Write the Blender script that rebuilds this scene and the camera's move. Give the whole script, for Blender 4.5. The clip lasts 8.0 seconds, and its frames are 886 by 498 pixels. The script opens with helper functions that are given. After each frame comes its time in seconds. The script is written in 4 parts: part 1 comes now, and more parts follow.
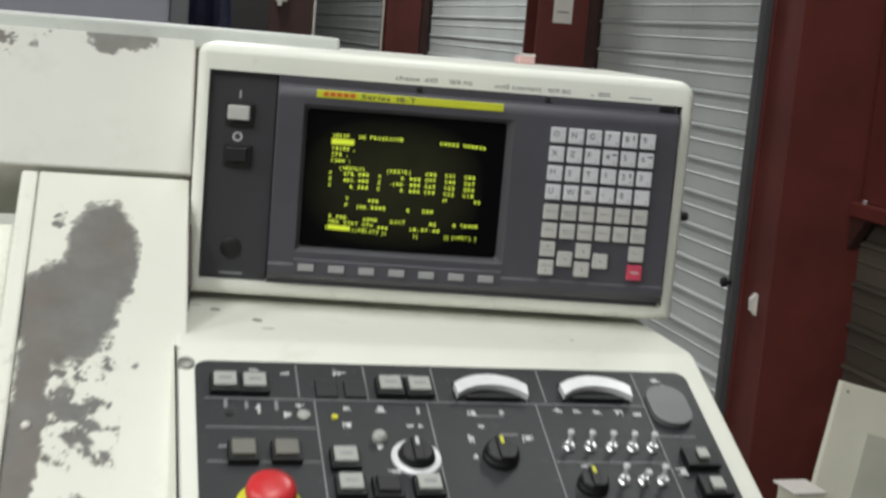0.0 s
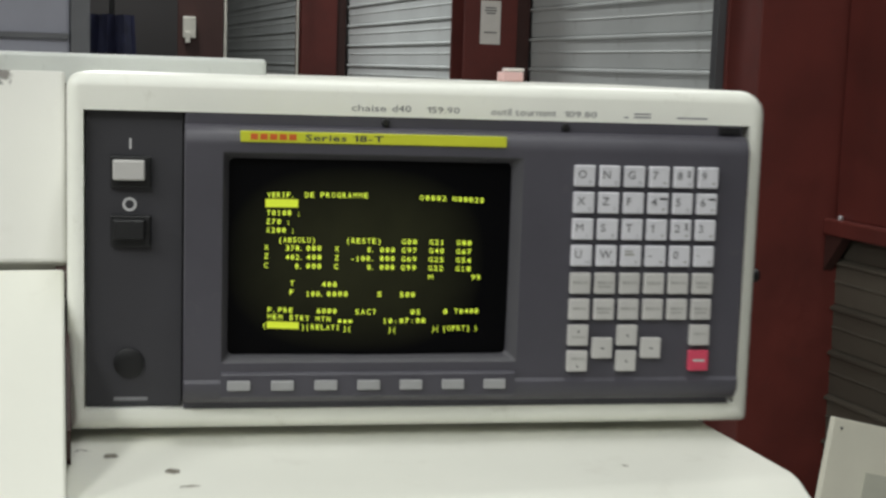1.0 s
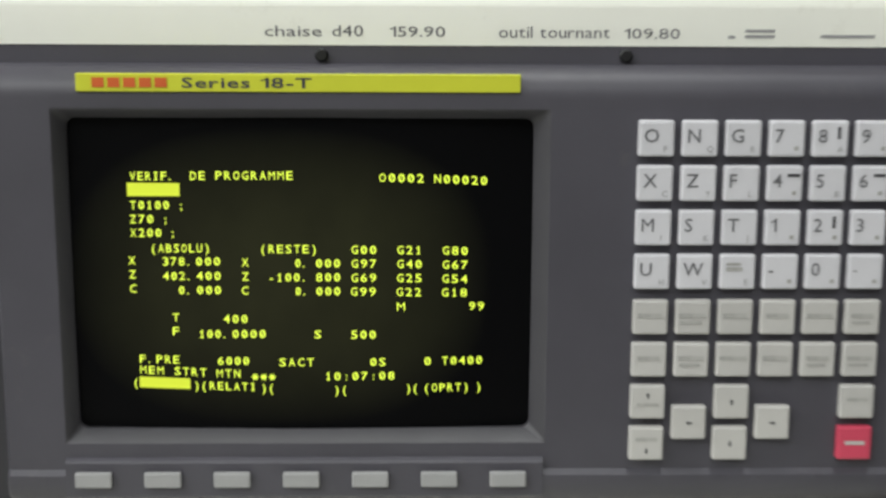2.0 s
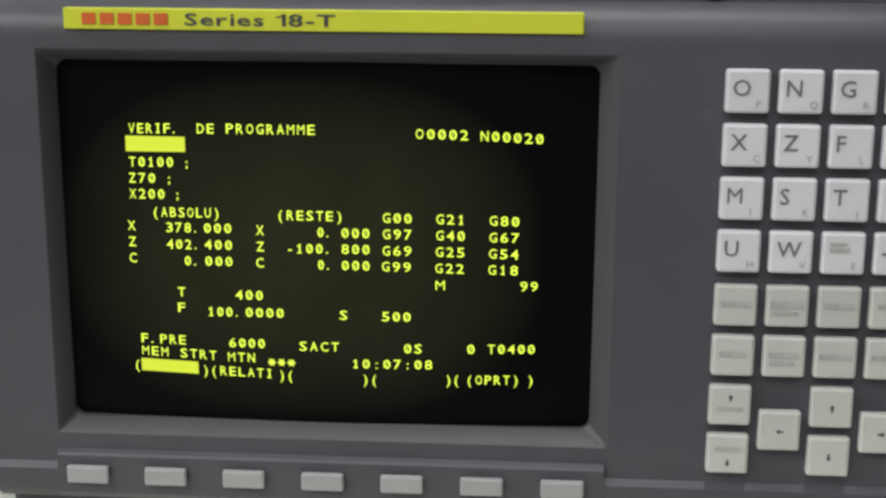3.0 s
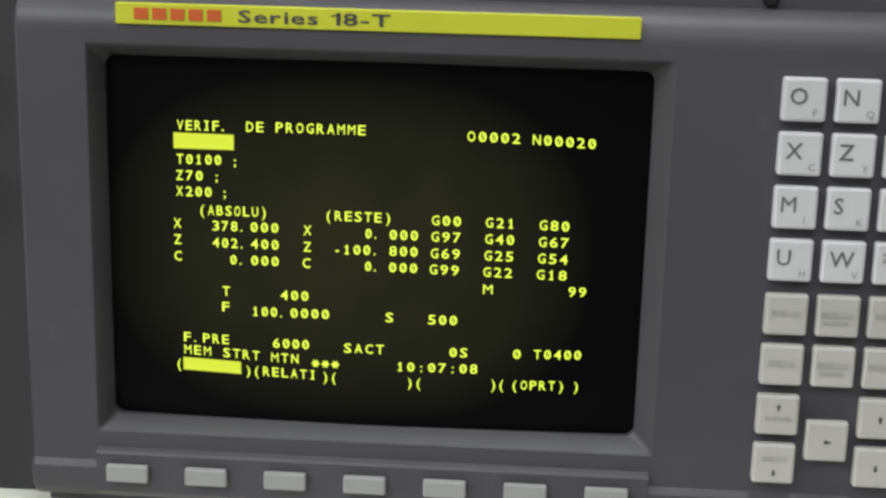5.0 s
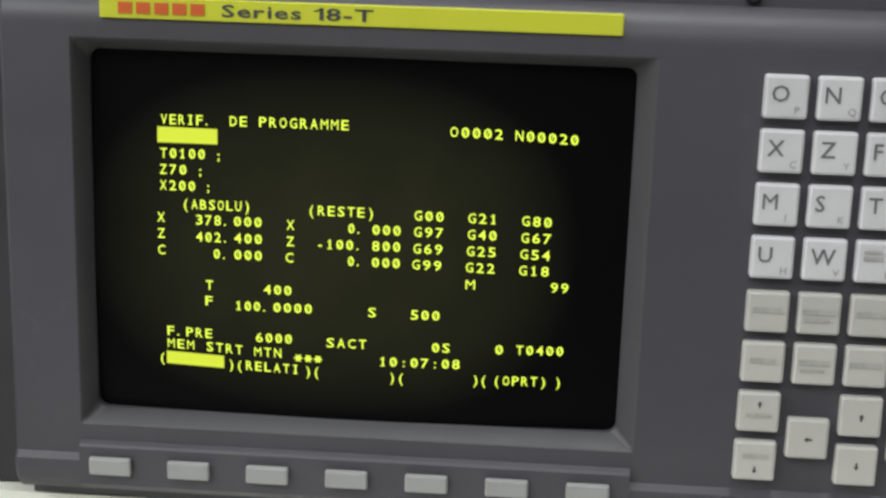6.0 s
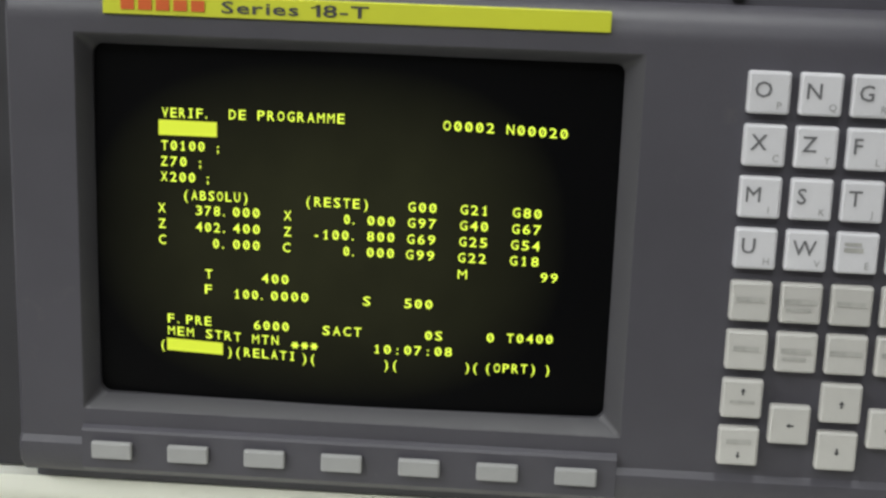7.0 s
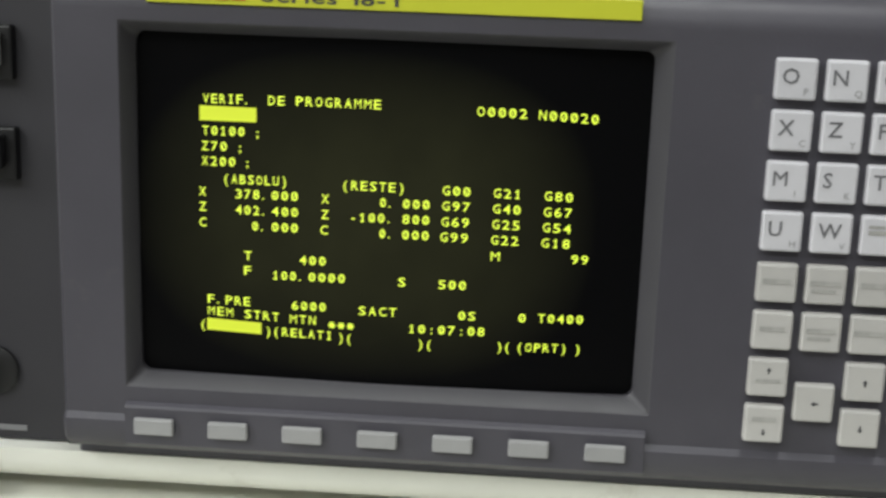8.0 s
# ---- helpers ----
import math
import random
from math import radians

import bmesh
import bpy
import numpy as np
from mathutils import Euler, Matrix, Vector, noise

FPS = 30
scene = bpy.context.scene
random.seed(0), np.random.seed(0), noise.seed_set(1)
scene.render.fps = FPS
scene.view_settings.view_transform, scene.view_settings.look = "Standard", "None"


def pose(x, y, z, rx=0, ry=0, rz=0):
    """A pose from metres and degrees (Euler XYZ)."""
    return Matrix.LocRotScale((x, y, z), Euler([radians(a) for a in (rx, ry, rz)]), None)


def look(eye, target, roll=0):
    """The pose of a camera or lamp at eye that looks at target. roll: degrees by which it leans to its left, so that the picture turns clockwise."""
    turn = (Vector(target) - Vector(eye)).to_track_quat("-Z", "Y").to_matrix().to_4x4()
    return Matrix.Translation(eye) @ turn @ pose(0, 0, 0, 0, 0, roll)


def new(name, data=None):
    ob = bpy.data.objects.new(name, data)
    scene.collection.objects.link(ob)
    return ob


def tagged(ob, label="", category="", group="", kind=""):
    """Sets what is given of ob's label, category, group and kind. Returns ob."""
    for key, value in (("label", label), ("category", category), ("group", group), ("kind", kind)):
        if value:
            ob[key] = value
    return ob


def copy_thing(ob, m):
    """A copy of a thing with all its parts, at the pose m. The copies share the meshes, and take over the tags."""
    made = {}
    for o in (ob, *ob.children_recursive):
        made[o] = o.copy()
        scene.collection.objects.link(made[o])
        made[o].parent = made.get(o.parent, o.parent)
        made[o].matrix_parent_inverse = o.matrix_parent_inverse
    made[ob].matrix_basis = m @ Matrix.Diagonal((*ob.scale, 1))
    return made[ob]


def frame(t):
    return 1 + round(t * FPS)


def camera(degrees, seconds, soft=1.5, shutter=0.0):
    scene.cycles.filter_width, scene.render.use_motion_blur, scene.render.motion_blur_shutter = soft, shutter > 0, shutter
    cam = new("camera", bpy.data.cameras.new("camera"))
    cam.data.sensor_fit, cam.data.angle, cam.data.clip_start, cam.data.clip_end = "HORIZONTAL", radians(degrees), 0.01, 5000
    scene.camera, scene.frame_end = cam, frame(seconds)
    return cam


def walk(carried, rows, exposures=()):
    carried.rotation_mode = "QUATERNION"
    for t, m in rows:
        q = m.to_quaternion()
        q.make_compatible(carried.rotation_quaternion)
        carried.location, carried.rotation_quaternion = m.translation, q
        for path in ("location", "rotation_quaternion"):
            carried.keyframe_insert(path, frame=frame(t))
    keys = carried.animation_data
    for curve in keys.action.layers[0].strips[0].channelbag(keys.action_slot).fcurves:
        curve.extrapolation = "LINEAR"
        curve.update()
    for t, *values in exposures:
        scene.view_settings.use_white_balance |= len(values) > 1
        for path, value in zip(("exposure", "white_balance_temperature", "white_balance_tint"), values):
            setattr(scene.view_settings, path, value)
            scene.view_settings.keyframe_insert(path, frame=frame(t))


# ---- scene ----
cam = camera(36.0, 8.0, soft=2.6, shutter=0.5)
PATH = [
    (0, (-0.1191, -1.3839, 1.4610), (0.1145, 0.5785, 1.1536), 4.85),
    (0.5, (-0.1118, -1.1628, 1.4497), (0.1526, 0.8027, 1.1907), 3.90),
    (1, (-0.1180, -0.9661, 1.4436), (0.2243, 0.9873, 1.1846), 1.81),
    (1.2, (-0.0961, -0.8791, 1.4383), (0.2504, 1.0712, 1.1623), 2.33),
    (2.3, (0.0780, -0.5355, 1.4363), (0.0060, 1.4187, 1.0169), -0.77),
    (2.5, (0.0812, -0.5212, 1.4364), (-0.0238, 1.4265, 0.9945), -0.83),
    (3, (0.0777, -0.4974, 1.4275), (-0.0492, 1.4447, 0.9670), 0.36),
    (3.5, (0.0684, -0.4888, 1.4257), (-0.0650, 1.4523, 0.9626), 0.64),
    (4, (0.0552, -0.4885, 1.4255), (-0.0700, 1.4534, 0.9637), 1.11),
    (4.5, (0.0526, -0.4949, 1.4258), (-0.0570, 1.4500, 0.9727), 1.39),
    (6, (0.0627, -0.4963, 1.4246), (-0.0523, 1.4481, 0.9705), 1.82),
    (6.5, (0.0643, -0.5031, 1.4238), (-0.0461, 1.4428, 0.9751), 1.99),
    (7, (0.0662, -0.5112, 1.4256), (-0.0477, 1.4322, 0.9673), 2.01),
    (7.5, (0.0687, -0.5187, 1.4264), (-0.0484, 1.4238, 0.9648), 2.00),
    (8, (0.0571, -0.5255, 1.4292), (-0.0682, 1.4105, 0.9431), 1.97),
]
walk(cam, [(t, look(eye, target, roll)) for t, eye, target, roll in PATH],
     exposures=((0.0, -0.40), (1.0, -0.43), (1.2, -0.40), (2.3, -0.08), (3.0, -0.15), (8.0, -0.15)))

# ==== place ====

# ---- world and lights ----
world = bpy.data.worlds.new("hall_air")
scene.world = world
world.use_nodes = True
world.node_tree.nodes["Background"].inputs[0].default_value = (0.75, 0.8, 0.85, 1)
world.node_tree.nodes["Background"].inputs[1].default_value = 0.15


def fill_strip(x, y, z, power, length=1.6, width=0.35, turn=0.0):
    data = bpy.data.lights.new("fill_lamp", "AREA")
    data.shape, data.size, data.size_y, data.energy = "RECTANGLE", width, length, power
    data.color = (0.975, 1.0, 0.975)
    ob = new("fill_lamp", data)
    ob.matrix_world = pose(x, y, z, 0, 0, turn)
    return ob


# no fixture is seen: fill lamps placed to light bezel, switch panel and far shutters
for lx, ly, power, length in ((-6.0, -2.4, 380, 3.0), (-2.6, -3.2, 185, 3.0), (-0.3, -4.4, 120, 1.6), (0.2, -0.5, 58, 1.6), (1.5, 2.3, 62, 1.6), (-0.9, 7.4, 220, 1.6)):
    fill_strip(lx, ly, 4.6, power, length)


# ---- materials ----
def nodes_of(name):
    m = bpy.data.materials.new(name)
    m.use_nodes = True
    return m, m.node_tree, m.node_tree.nodes["Principled BSDF"]


def link(tree, a, b):
    tree.links.new(a, b)


def noise_tex(tree, scale, detail=4.0, rough=0.6, coords=None):
    n = tree.nodes.new("ShaderNodeTexNoise")
    n.inputs["Scale"].default_value, n.inputs["Detail"].default_value, n.inputs["Roughness"].default_value = scale, detail, rough
    link(tree, coords, n.inputs["Vector"])
    return n.outputs["Fac"]


def ramp(tree, fac, stops):
    r = tree.nodes.new("ShaderNodeValToRGB")
    el = r.color_ramp.elements
    while len(el) < len(stops):
        el.new(0.5)
    for e, (p, c) in zip(el, stops):
        e.position, e.color = p, (*c, 1) if len(c) == 3 else c
    link(tree, fac, r.inputs["Fac"])
    return r.outputs["Color"]


def calc(tree, op, a, b=None, c=None):
    n = tree.nodes.new("ShaderNodeMath")
    n.operation = op
    for slot, v in zip(n.inputs, (a, b, c)):
        if v is None:
            continue
        if isinstance(v, (int, float)):
            slot.default_value = v
        else:
            link(tree, v, slot)
    return n.outputs[0]


def mix(tree, fac, a, b):
    n = tree.nodes.new("ShaderNodeMix")
    n.data_type = "RGBA"
    for slot, v in ((n.inputs[0], fac), (n.inputs[6], a), (n.inputs[7], b)):
        if isinstance(v, (int, float)):
            slot.default_value = v
        elif isinstance(v, tuple):
            slot.default_value = (*v, 1)
        else:
            link(tree, v, slot)
    return n.outputs[2]


def coords_of(tree):
    return tree.nodes.new("ShaderNodeTexCoord").outputs["Object"]


def bumped(tree, bsdf, fac, strength, distance):
    b = tree.nodes.new("ShaderNodeBump")
    b.inputs["Strength"].default_value, b.inputs["Distance"].default_value = strength, distance
    link(tree, fac, b.inputs["Height"])
    link(tree, b.outputs["Normal"], bsdf.inputs["Normal"])


def paint(name, col, rough=0.5, var=0.12, broad=5.0, fine=220.0, bump=0.15, depth=0.0004, metal=0.0, spread=0.0, dirt=None, dirt_amount=0.0):
    """Painted or moulded surface: broad tone drift, fine grain relief, optional dirt specks; spread varies one piece from the next."""
    m, tree, bsdf = nodes_of(name)
    co = coords_of(tree)
    dark = tuple(c * (1 - var) for c in col)
    light = tuple(min(1.0, c * (1 + var)) for c in col)
    c = ramp(tree, noise_tex(tree, broad, 5.0, 0.65, co), ((0.3, dark), (0.7, light)))
    if dirt:
        specks = ramp(tree, noise_tex(tree, broad * 5, 8.0, 0.75, co), ((0.60 - 0.1 * dirt_amount, (0, 0, 0)), (0.78 - 0.1 * dirt_amount, (1, 1, 1))))
        c = mix(tree, calc(tree, "MULTIPLY", specks, min(1.0, 0.35 + dirt_amount)), c, dirt)
    if spread:
        info = tree.nodes.new("ShaderNodeObjectInfo")
        k = calc(tree, "MULTIPLY_ADD", info.outputs["Random"], spread, 1 - spread / 2)
        hsv = tree.nodes.new("ShaderNodeHueSaturation")
        link(tree, c, hsv.inputs["Color"])
        link(tree, k, hsv.inputs["Value"])
        c = hsv.outputs["Color"]
    link(tree, c, bsdf.inputs["Base Color"])
    grain = noise_tex(tree, fine, 3.0, 0.6, co)
    r = calc(tree, "MULTIPLY_ADD", noise_tex(tree, broad * 8, 4.0, 0.6, co), 0.2, rough - 0.1)
    link(tree, r, bsdf.inputs["Roughness"])
    bsdf.inputs["Metallic"].default_value = metal
    bumped(tree, bsdf, grain, bump, depth)
    return m


def glow(name, col, strength):
    m, tree, bsdf = nodes_of(name)
    bsdf.inputs["Base Color"].default_value = (0.05, 0.05, 0.02, 1)
    bsdf.inputs["Emission Color"].default_value = (*col, 1)
    bsdf.inputs["Emission Strength"].default_value = strength
    return m


CREAM = (0.82, 0.825, 0.755)
M_CASE = paint("cream_enamel", CREAM, 0.38, 0.04, 6.0, 260, 0.25, 0.0002, dirt=(0.42, 0.39, 0.31), dirt_amount=0.05)
M_DESK = paint("worn_cream_enamel", (0.76, 0.76, 0.68), 0.42, 0.05, 5.0, 240, 0.25, 0.0002, dirt=(0.20, 0.18, 0.14), dirt_amount=0.30)
M_HOUSING = paint("grey_moulded_plastic", (0.061, 0.058, 0.072), 0.46, 0.12, 9.0, 700, 0.35, 0.0002, dirt=(0.13, 0.125, 0.125), dirt_amount=0.0)
M_SWITCHPLATE = paint("dark_grey_plate", (0.034, 0.033, 0.039), 0.55, 0.12, 8.0, 600, 0.3, 0.0002)
M_KEY = paint("pale_key_plastic", (0.60, 0.595, 0.63), 0.45, 0.05, 40.0, 500, 0.2, 0.0001, spread=0.07, dirt=(0.35, 0.34, 0.32), dirt_amount=0.05)
M_KEYGREY = paint("grey_key_plastic", (0.48, 0.47, 0.455), 0.45, 0.06, 40.0, 500, 0.2, 0.0001, spread=0.07, dirt=(0.3, 0.29, 0.27), dirt_amount=0.08)
M_REDKEY = paint("pink_red_key_plastic", (0.56, 0.06, 0.11), 0.4, 0.06, 40.0, 500, 0.2, 0.0001)
M_INK = paint("dark_ink", (0.05, 0.05, 0.055), 0.6, 0.2, 60.0, 500, 0.1, 0.0001)
M_INKFAINT = paint("faded_ink", (0.27, 0.27, 0.28), 0.6, 0.2, 60.0, 500, 0.1, 0.0001)
M_NOTEINK = paint("greyed_note_ink", (0.13, 0.13, 0.135), 0.6, 0.3, 90.0, 500, 0.1, 0.0001)
M_SMUDGE = paint("rubbed_key_print", (0.36, 0.355, 0.34), 0.6, 0.25, 120.0, 500, 0.1, 0.0001)
M_KEYINK = paint("worn_key_print", (0.13, 0.13, 0.14), 0.6, 0.3, 90.0, 500, 0.1, 0.0001)
M_YELLOW = paint("yellow_nameplate", (0.58, 0.61, 0.03), 0.5, 0.05, 20.0, 400, 0.1, 0.0001)
M_ORANGE = paint("red_orange_print", (0.60, 0.11, 0.02), 0.5, 0.06, 30.0, 400, 0.1, 0.0001)
M_BLACK = paint("black_plastic", (0.005, 0.005, 0.006), 0.5, 0.2, 20.0, 400, 0.2, 0.0002)
M_PANEL = paint("anthracite_panel", (0.015, 0.016, 0.019), 0.50, 0.16, 14.0, 300, 0.2, 0.0002, dirt=(0.16, 0.16, 0.16), dirt_amount=0.05)
M_LINE = paint("grey_print", (0.22, 0.22, 0.23), 0.6, 0.15, 30.0, 300, 0.1, 0.0001)
M_WHITEPRINT = paint("white_print", (0.62, 0.62, 0.62), 0.6, 0.2, 60.0, 300, 0.1, 0.0001)
M_WHITECAP = paint("white_button_plastic", (0.38, 0.39, 0.365), 0.4, 0.06, 40.0, 300, 0.15, 0.0001, dirt=(0.35, 0.33, 0.3), dirt_amount=0.1)
M_GREYCAP = paint("olive_grey_button", (0.16, 0.155, 0.135), 0.45, 0.08, 40.0, 300, 0.15, 0.0001)
M_DIAL = paint("silver_dial_scale", (0.70, 0.70, 0.72), 0.38, 0.08, 40.0, 300, 0.1, 0.0001, metal=0.15)
M_CHROME = paint("chrome", (0.70, 0.70, 0.72), 0.30, 0.05, 40.0, 300, 0.05, 0.0001, metal=1.0)
M_ESTOP = paint("red_stop_plastic", (0.60, 0.03, 0.035), 0.32, 0.06, 30.0, 300, 0.1, 0.0001)
M_ESTOPBASE = paint("yellow_stop_collar", (0.62, 0.60, 0.03), 0.45, 0.06, 30.0, 300, 0.1, 0.0001)
M_BLANK = paint("dark_blank_plastic", (0.012, 0.012, 0.014), 0.5, 0.12, 14.0, 300, 0.2, 0.0002)
M_STICKER = paint("grey_plate_sticker", (0.13, 0.135, 0.14), 0.45, 0.1, 30.0, 300, 0.1, 0.0001)
M_BOLT = paint("dull_steel", (0.28, 0.28, 0.26), 0.45, 0.15, 80.0, 300, 0.2, 0.0002, metal=0.6)
M_PINK = paint("pink_rubber", (0.72, 0.47, 0.45), 0.6, 0.06, 60.0, 300, 0.2, 0.0002)
M_RAIL = paint("pale_grey_sheet", (0.60, 0.62, 0.59), 0.45, 0.07, 8.0, 240, 0.2, 0.0002, dirt=(0.25, 0.25, 0.24), dirt_amount=0.25)
M_COLUMN = paint("oxide_red_steel", (0.112, 0.020, 0.015), 0.6, 0.28, 3.0, 120, 0.3, 0.0008, dirt=(0.05, 0.02, 0.018), dirt_amount=0.2)
M_GUIDE = paint("dark_brown_steel", (0.045, 0.016, 0.013), 0.55, 0.2, 4.0, 120, 0.3, 0.0008)
M_SLAT = paint("grey_shutter_metal", (0.57, 0.59, 0.59), 0.45, 0.10, 1.5, 60, 0.2, 0.0006, metal=0.1, spread=0.10, dirt=(0.2, 0.19, 0.17), dirt_amount=0.1)
M_DARKSLAT = paint("dark_brown_shutter", (0.075, 0.066, 0.052), 0.5, 0.3, 1.5, 60, 0.2, 0.0006, spread=0.5, dirt=(0.16, 0.15, 0.12), dirt_amount=0.1)
M_SOFTKEY = paint("grey_soft_key_plastic", (0.31, 0.31, 0.315), 0.45, 0.06, 40.0, 500, 0.2, 0.0001, spread=0.12)
M_PAPER = paint("white_paper", (0.72, 0.68, 0.64), 0.8, 0.05, 20.0, 200, 0.2, 0.0002)
M_BOARD = paint("cream_board", (0.80, 0.78, 0.66), 0.5, 0.06, 3.0, 150, 0.2, 0.0003)
M_CONCRETE = paint("workshop_concrete", (0.20, 0.19, 0.175), 0.7, 0.25, 1.2, 40, 0.4, 0.002, dirt=(0.08, 0.075, 0.07), dirt_amount=0.3)
M_WALL = paint("hall_wall_paint", (0.36, 0.36, 0.34), 0.7, 0.12, 0.8, 60, 0.3, 0.001)
M_CEILING = paint("hall_ceiling", (0.45, 0.45, 0.43), 0.8, 0.1, 0.8, 40, 0.3, 0.001)
M_DARKWALL = paint("dark_far_wall", (0.030, 0.027, 0.027), 0.7, 0.25, 1.0, 40, 0.3, 0.001)
M_BLUEGREY = paint("blue_grey_enamel", (0.46, 0.47, 0.55), 0.4, 0.06, 2.0, 100, 0.2, 0.0004)
M_GREYPOST = paint("mid_grey_enamel", (0.20, 0.205, 0.22), 0.45, 0.08, 3.0, 100, 0.2, 0.0004)
M_GUIDERAIL = paint("dark_grey_enamel", (0.075, 0.075, 0.08), 0.45, 0.12, 5.0, 120, 0.2, 0.0005)
M_NAVY = paint("navy_cloth", (0.025, 0.028, 0.07), 0.8, 0.4, 9.0, 100, 0.4, 0.002)
M_BOX = paint("white_switch_box", (0.6, 0.58, 0.52), 0.5, 0.06, 20.0, 100, 0.2, 0.0003)
M_PHOSPHOR = glow("phosphor_text", (0.67, 0.84, 0.055), 1.6)
M_PHOSPHORBAR = glow("phosphor_bar", (0.74, 0.88, 0.03), 1.0)


def crt_material():
    """Dark tube face with a faint raster glow that dies away towards its edges."""
    m, tree, bsdf = nodes_of("tube_glass")
    co = coords_of(tree)
    sep = tree.nodes.new("ShaderNodeSeparateXYZ")
    link(tree, co, sep.inputs[0])
    fx = calc(tree, "POWER", calc(tree, "ABSOLUTE", calc(tree, "DIVIDE", calc(tree, "ADD", sep.outputs[0], 0.010), 0.094)), 2.6)
    fz = calc(tree, "POWER", calc(tree, "ABSOLUTE", calc(tree, "DIVIDE", calc(tree, "SUBTRACT", sep.outputs[2], 1.306), 0.068)), 2.6)
    fade = calc(tree, "SUBTRACT", 1.0, calc(tree, "ADD", fx, fz))
    fade.node.use_clamp = True
    grain = calc(tree, "MULTIPLY_ADD", noise_tex(tree, 30.0, 3.0, 0.6, co), 0.8, 0.6)
    link(tree, calc(tree, "MULTIPLY", calc(tree, "MULTIPLY", fade, grain), 0.021), bsdf.inputs["Emission Strength"])
    bsdf.inputs["Emission Color"].default_value = (0.95, 1.0, 0.42, 1)
    bsdf.inputs["Base Color"].default_value = (0.003, 0.003, 0.0035, 1)
    bsdf.inputs["Roughness"].default_value = 0.3
    bsdf.inputs["Specular IOR Level"].default_value = 0.05
    return m


M_TUBE = crt_material()


def worn_material(name, spots, base=(0.74, 0.74, 0.66), bare=(0.235, 0.23, 0.21)):
    """Cream enamel rubbed through to grey primer. spots: centre x, y, half width, half height, raggedness, lean, noise size."""
    m, tree, bsdf = nodes_of(name)
    co = coords_of(tree)
    sep = tree.nodes.new("ShaderNodeSeparateXYZ")
    link(tree, co, sep.inputs[0])
    total = None
    for cx, cy, rx, ry, rag, lean, size, level in spots:
        ragged = calc(tree, "SUBTRACT", noise_tex(tree, size, 9.0, 0.72, co), 0.5)
        dx = calc(tree, "DIVIDE", calc(tree, "SUBTRACT", calc(tree, "SUBTRACT", sep.outputs[0], cx), calc(tree, "MULTIPLY", calc(tree, "SUBTRACT", sep.outputs[1], cy), lean)), rx)
        dy = calc(tree, "DIVIDE", calc(tree, "SUBTRACT", sep.outputs[1], cy), ry)
        d = calc(tree, "SQRT", calc(tree, "ADD", calc(tree, "MULTIPLY", dx, dx), calc(tree, "MULTIPLY", dy, dy)))
        v = calc(tree, "SUBTRACT", calc(tree, "MULTIPLY_ADD", ragged, rag, level), d)
        total = v if total is None else calc(tree, "MAXIMUM", total, v)
    mask = ramp(tree, total, ((0.0, (0, 0, 0)), (0.03, (0.55, 0.55, 0.55)), (0.14, (1, 1, 1))))
    edge = ramp(tree, total, ((0.0, (0, 0, 0)), (0.04, (1, 1, 1)), (0.16, (0, 0, 0))))
    clean = ramp(tree, noise_tex(tree, 6.0, 5.0, 0.6, co), ((0.3, tuple(c * 0.94 for c in base)), (0.7, base)))
    smear = ramp(tree, noise_tex(tree, 14.0, 7.0, 0.7, co), ((0.56, (0, 0, 0)), (0.75, (1, 1, 1))))
    clean = mix(tree, calc(tree, "MULTIPLY", smear, 0.3), clean, (0.45, 0.42, 0.36))
    metal = ramp(tree, noise_tex(tree, 25.0, 6.0, 0.65, co), ((0.3, tuple(c * 0.8 for c in bare)), (0.72, tuple(c * 1.25 for c in bare))))
    rust = ramp(tree, noise_tex(tree, 9.0, 4.0, 0.6, co), ((0.42, (0, 0, 0)), (0.62, (1, 1, 1))))
    metal = mix(tree, calc(tree, "MULTIPLY", rust, 0.55), metal, (0.15, 0.115, 0.09))
    c = mix(tree, mask, clean, metal)
    c = mix(tree, calc(tree, "MULTIPLY", edge, 0.25), c, (0.16, 0.155, 0.14))
    link(tree, c, bsdf.inputs["Base Color"])
    bsdf.inputs["Roughness"].default_value = 0.45
    bumped(tree, bsdf, calc(tree, "SUBTRACT", calc(tree, "MULTIPLY", noise_tex(tree, 220.0, 3.0, 0.6, co), 0.25), mask), 0.5, 0.0006)
    return m


M_WORN = worn_material("rubbed_enamel", ((-0.082, -0.125, 0.036, 0.084, 0.75, 0.0, 75.0, 1.0), (-0.112, -0.197, 0.049, 0.069, 0.8, 0.0, 60.0, 1.0), (-0.098, -0.315, 0.042, 0.095, 7.0, 0.12, 40.0, 0.45), (-0.136, -0.34, 0.017, 0.20, 1.6, 0.04, 45.0, 0.95), (-0.128, -0.075, 0.018, 0.045, 5.0, 0.2, 70.0, 0.15)), bare=(0.150, 0.147, 0.140))
M_WORNHOOD = worn_material("rubbed_hood_enamel", ((-0.076, 0.157, 0.042, 0.014, 2.0, 0.0, 80.0, 1.0), (-0.092, 0.146, 0.016, 0.012, 1.6, 0.0, 90.0, 0.9), (-0.20, 0.146, 0.055, 0.020, 7.0, 0.0, 70.0, 0.3)), base=(0.63, 0.625, 0.575), bare=(0.17, 0.165, 0.15))
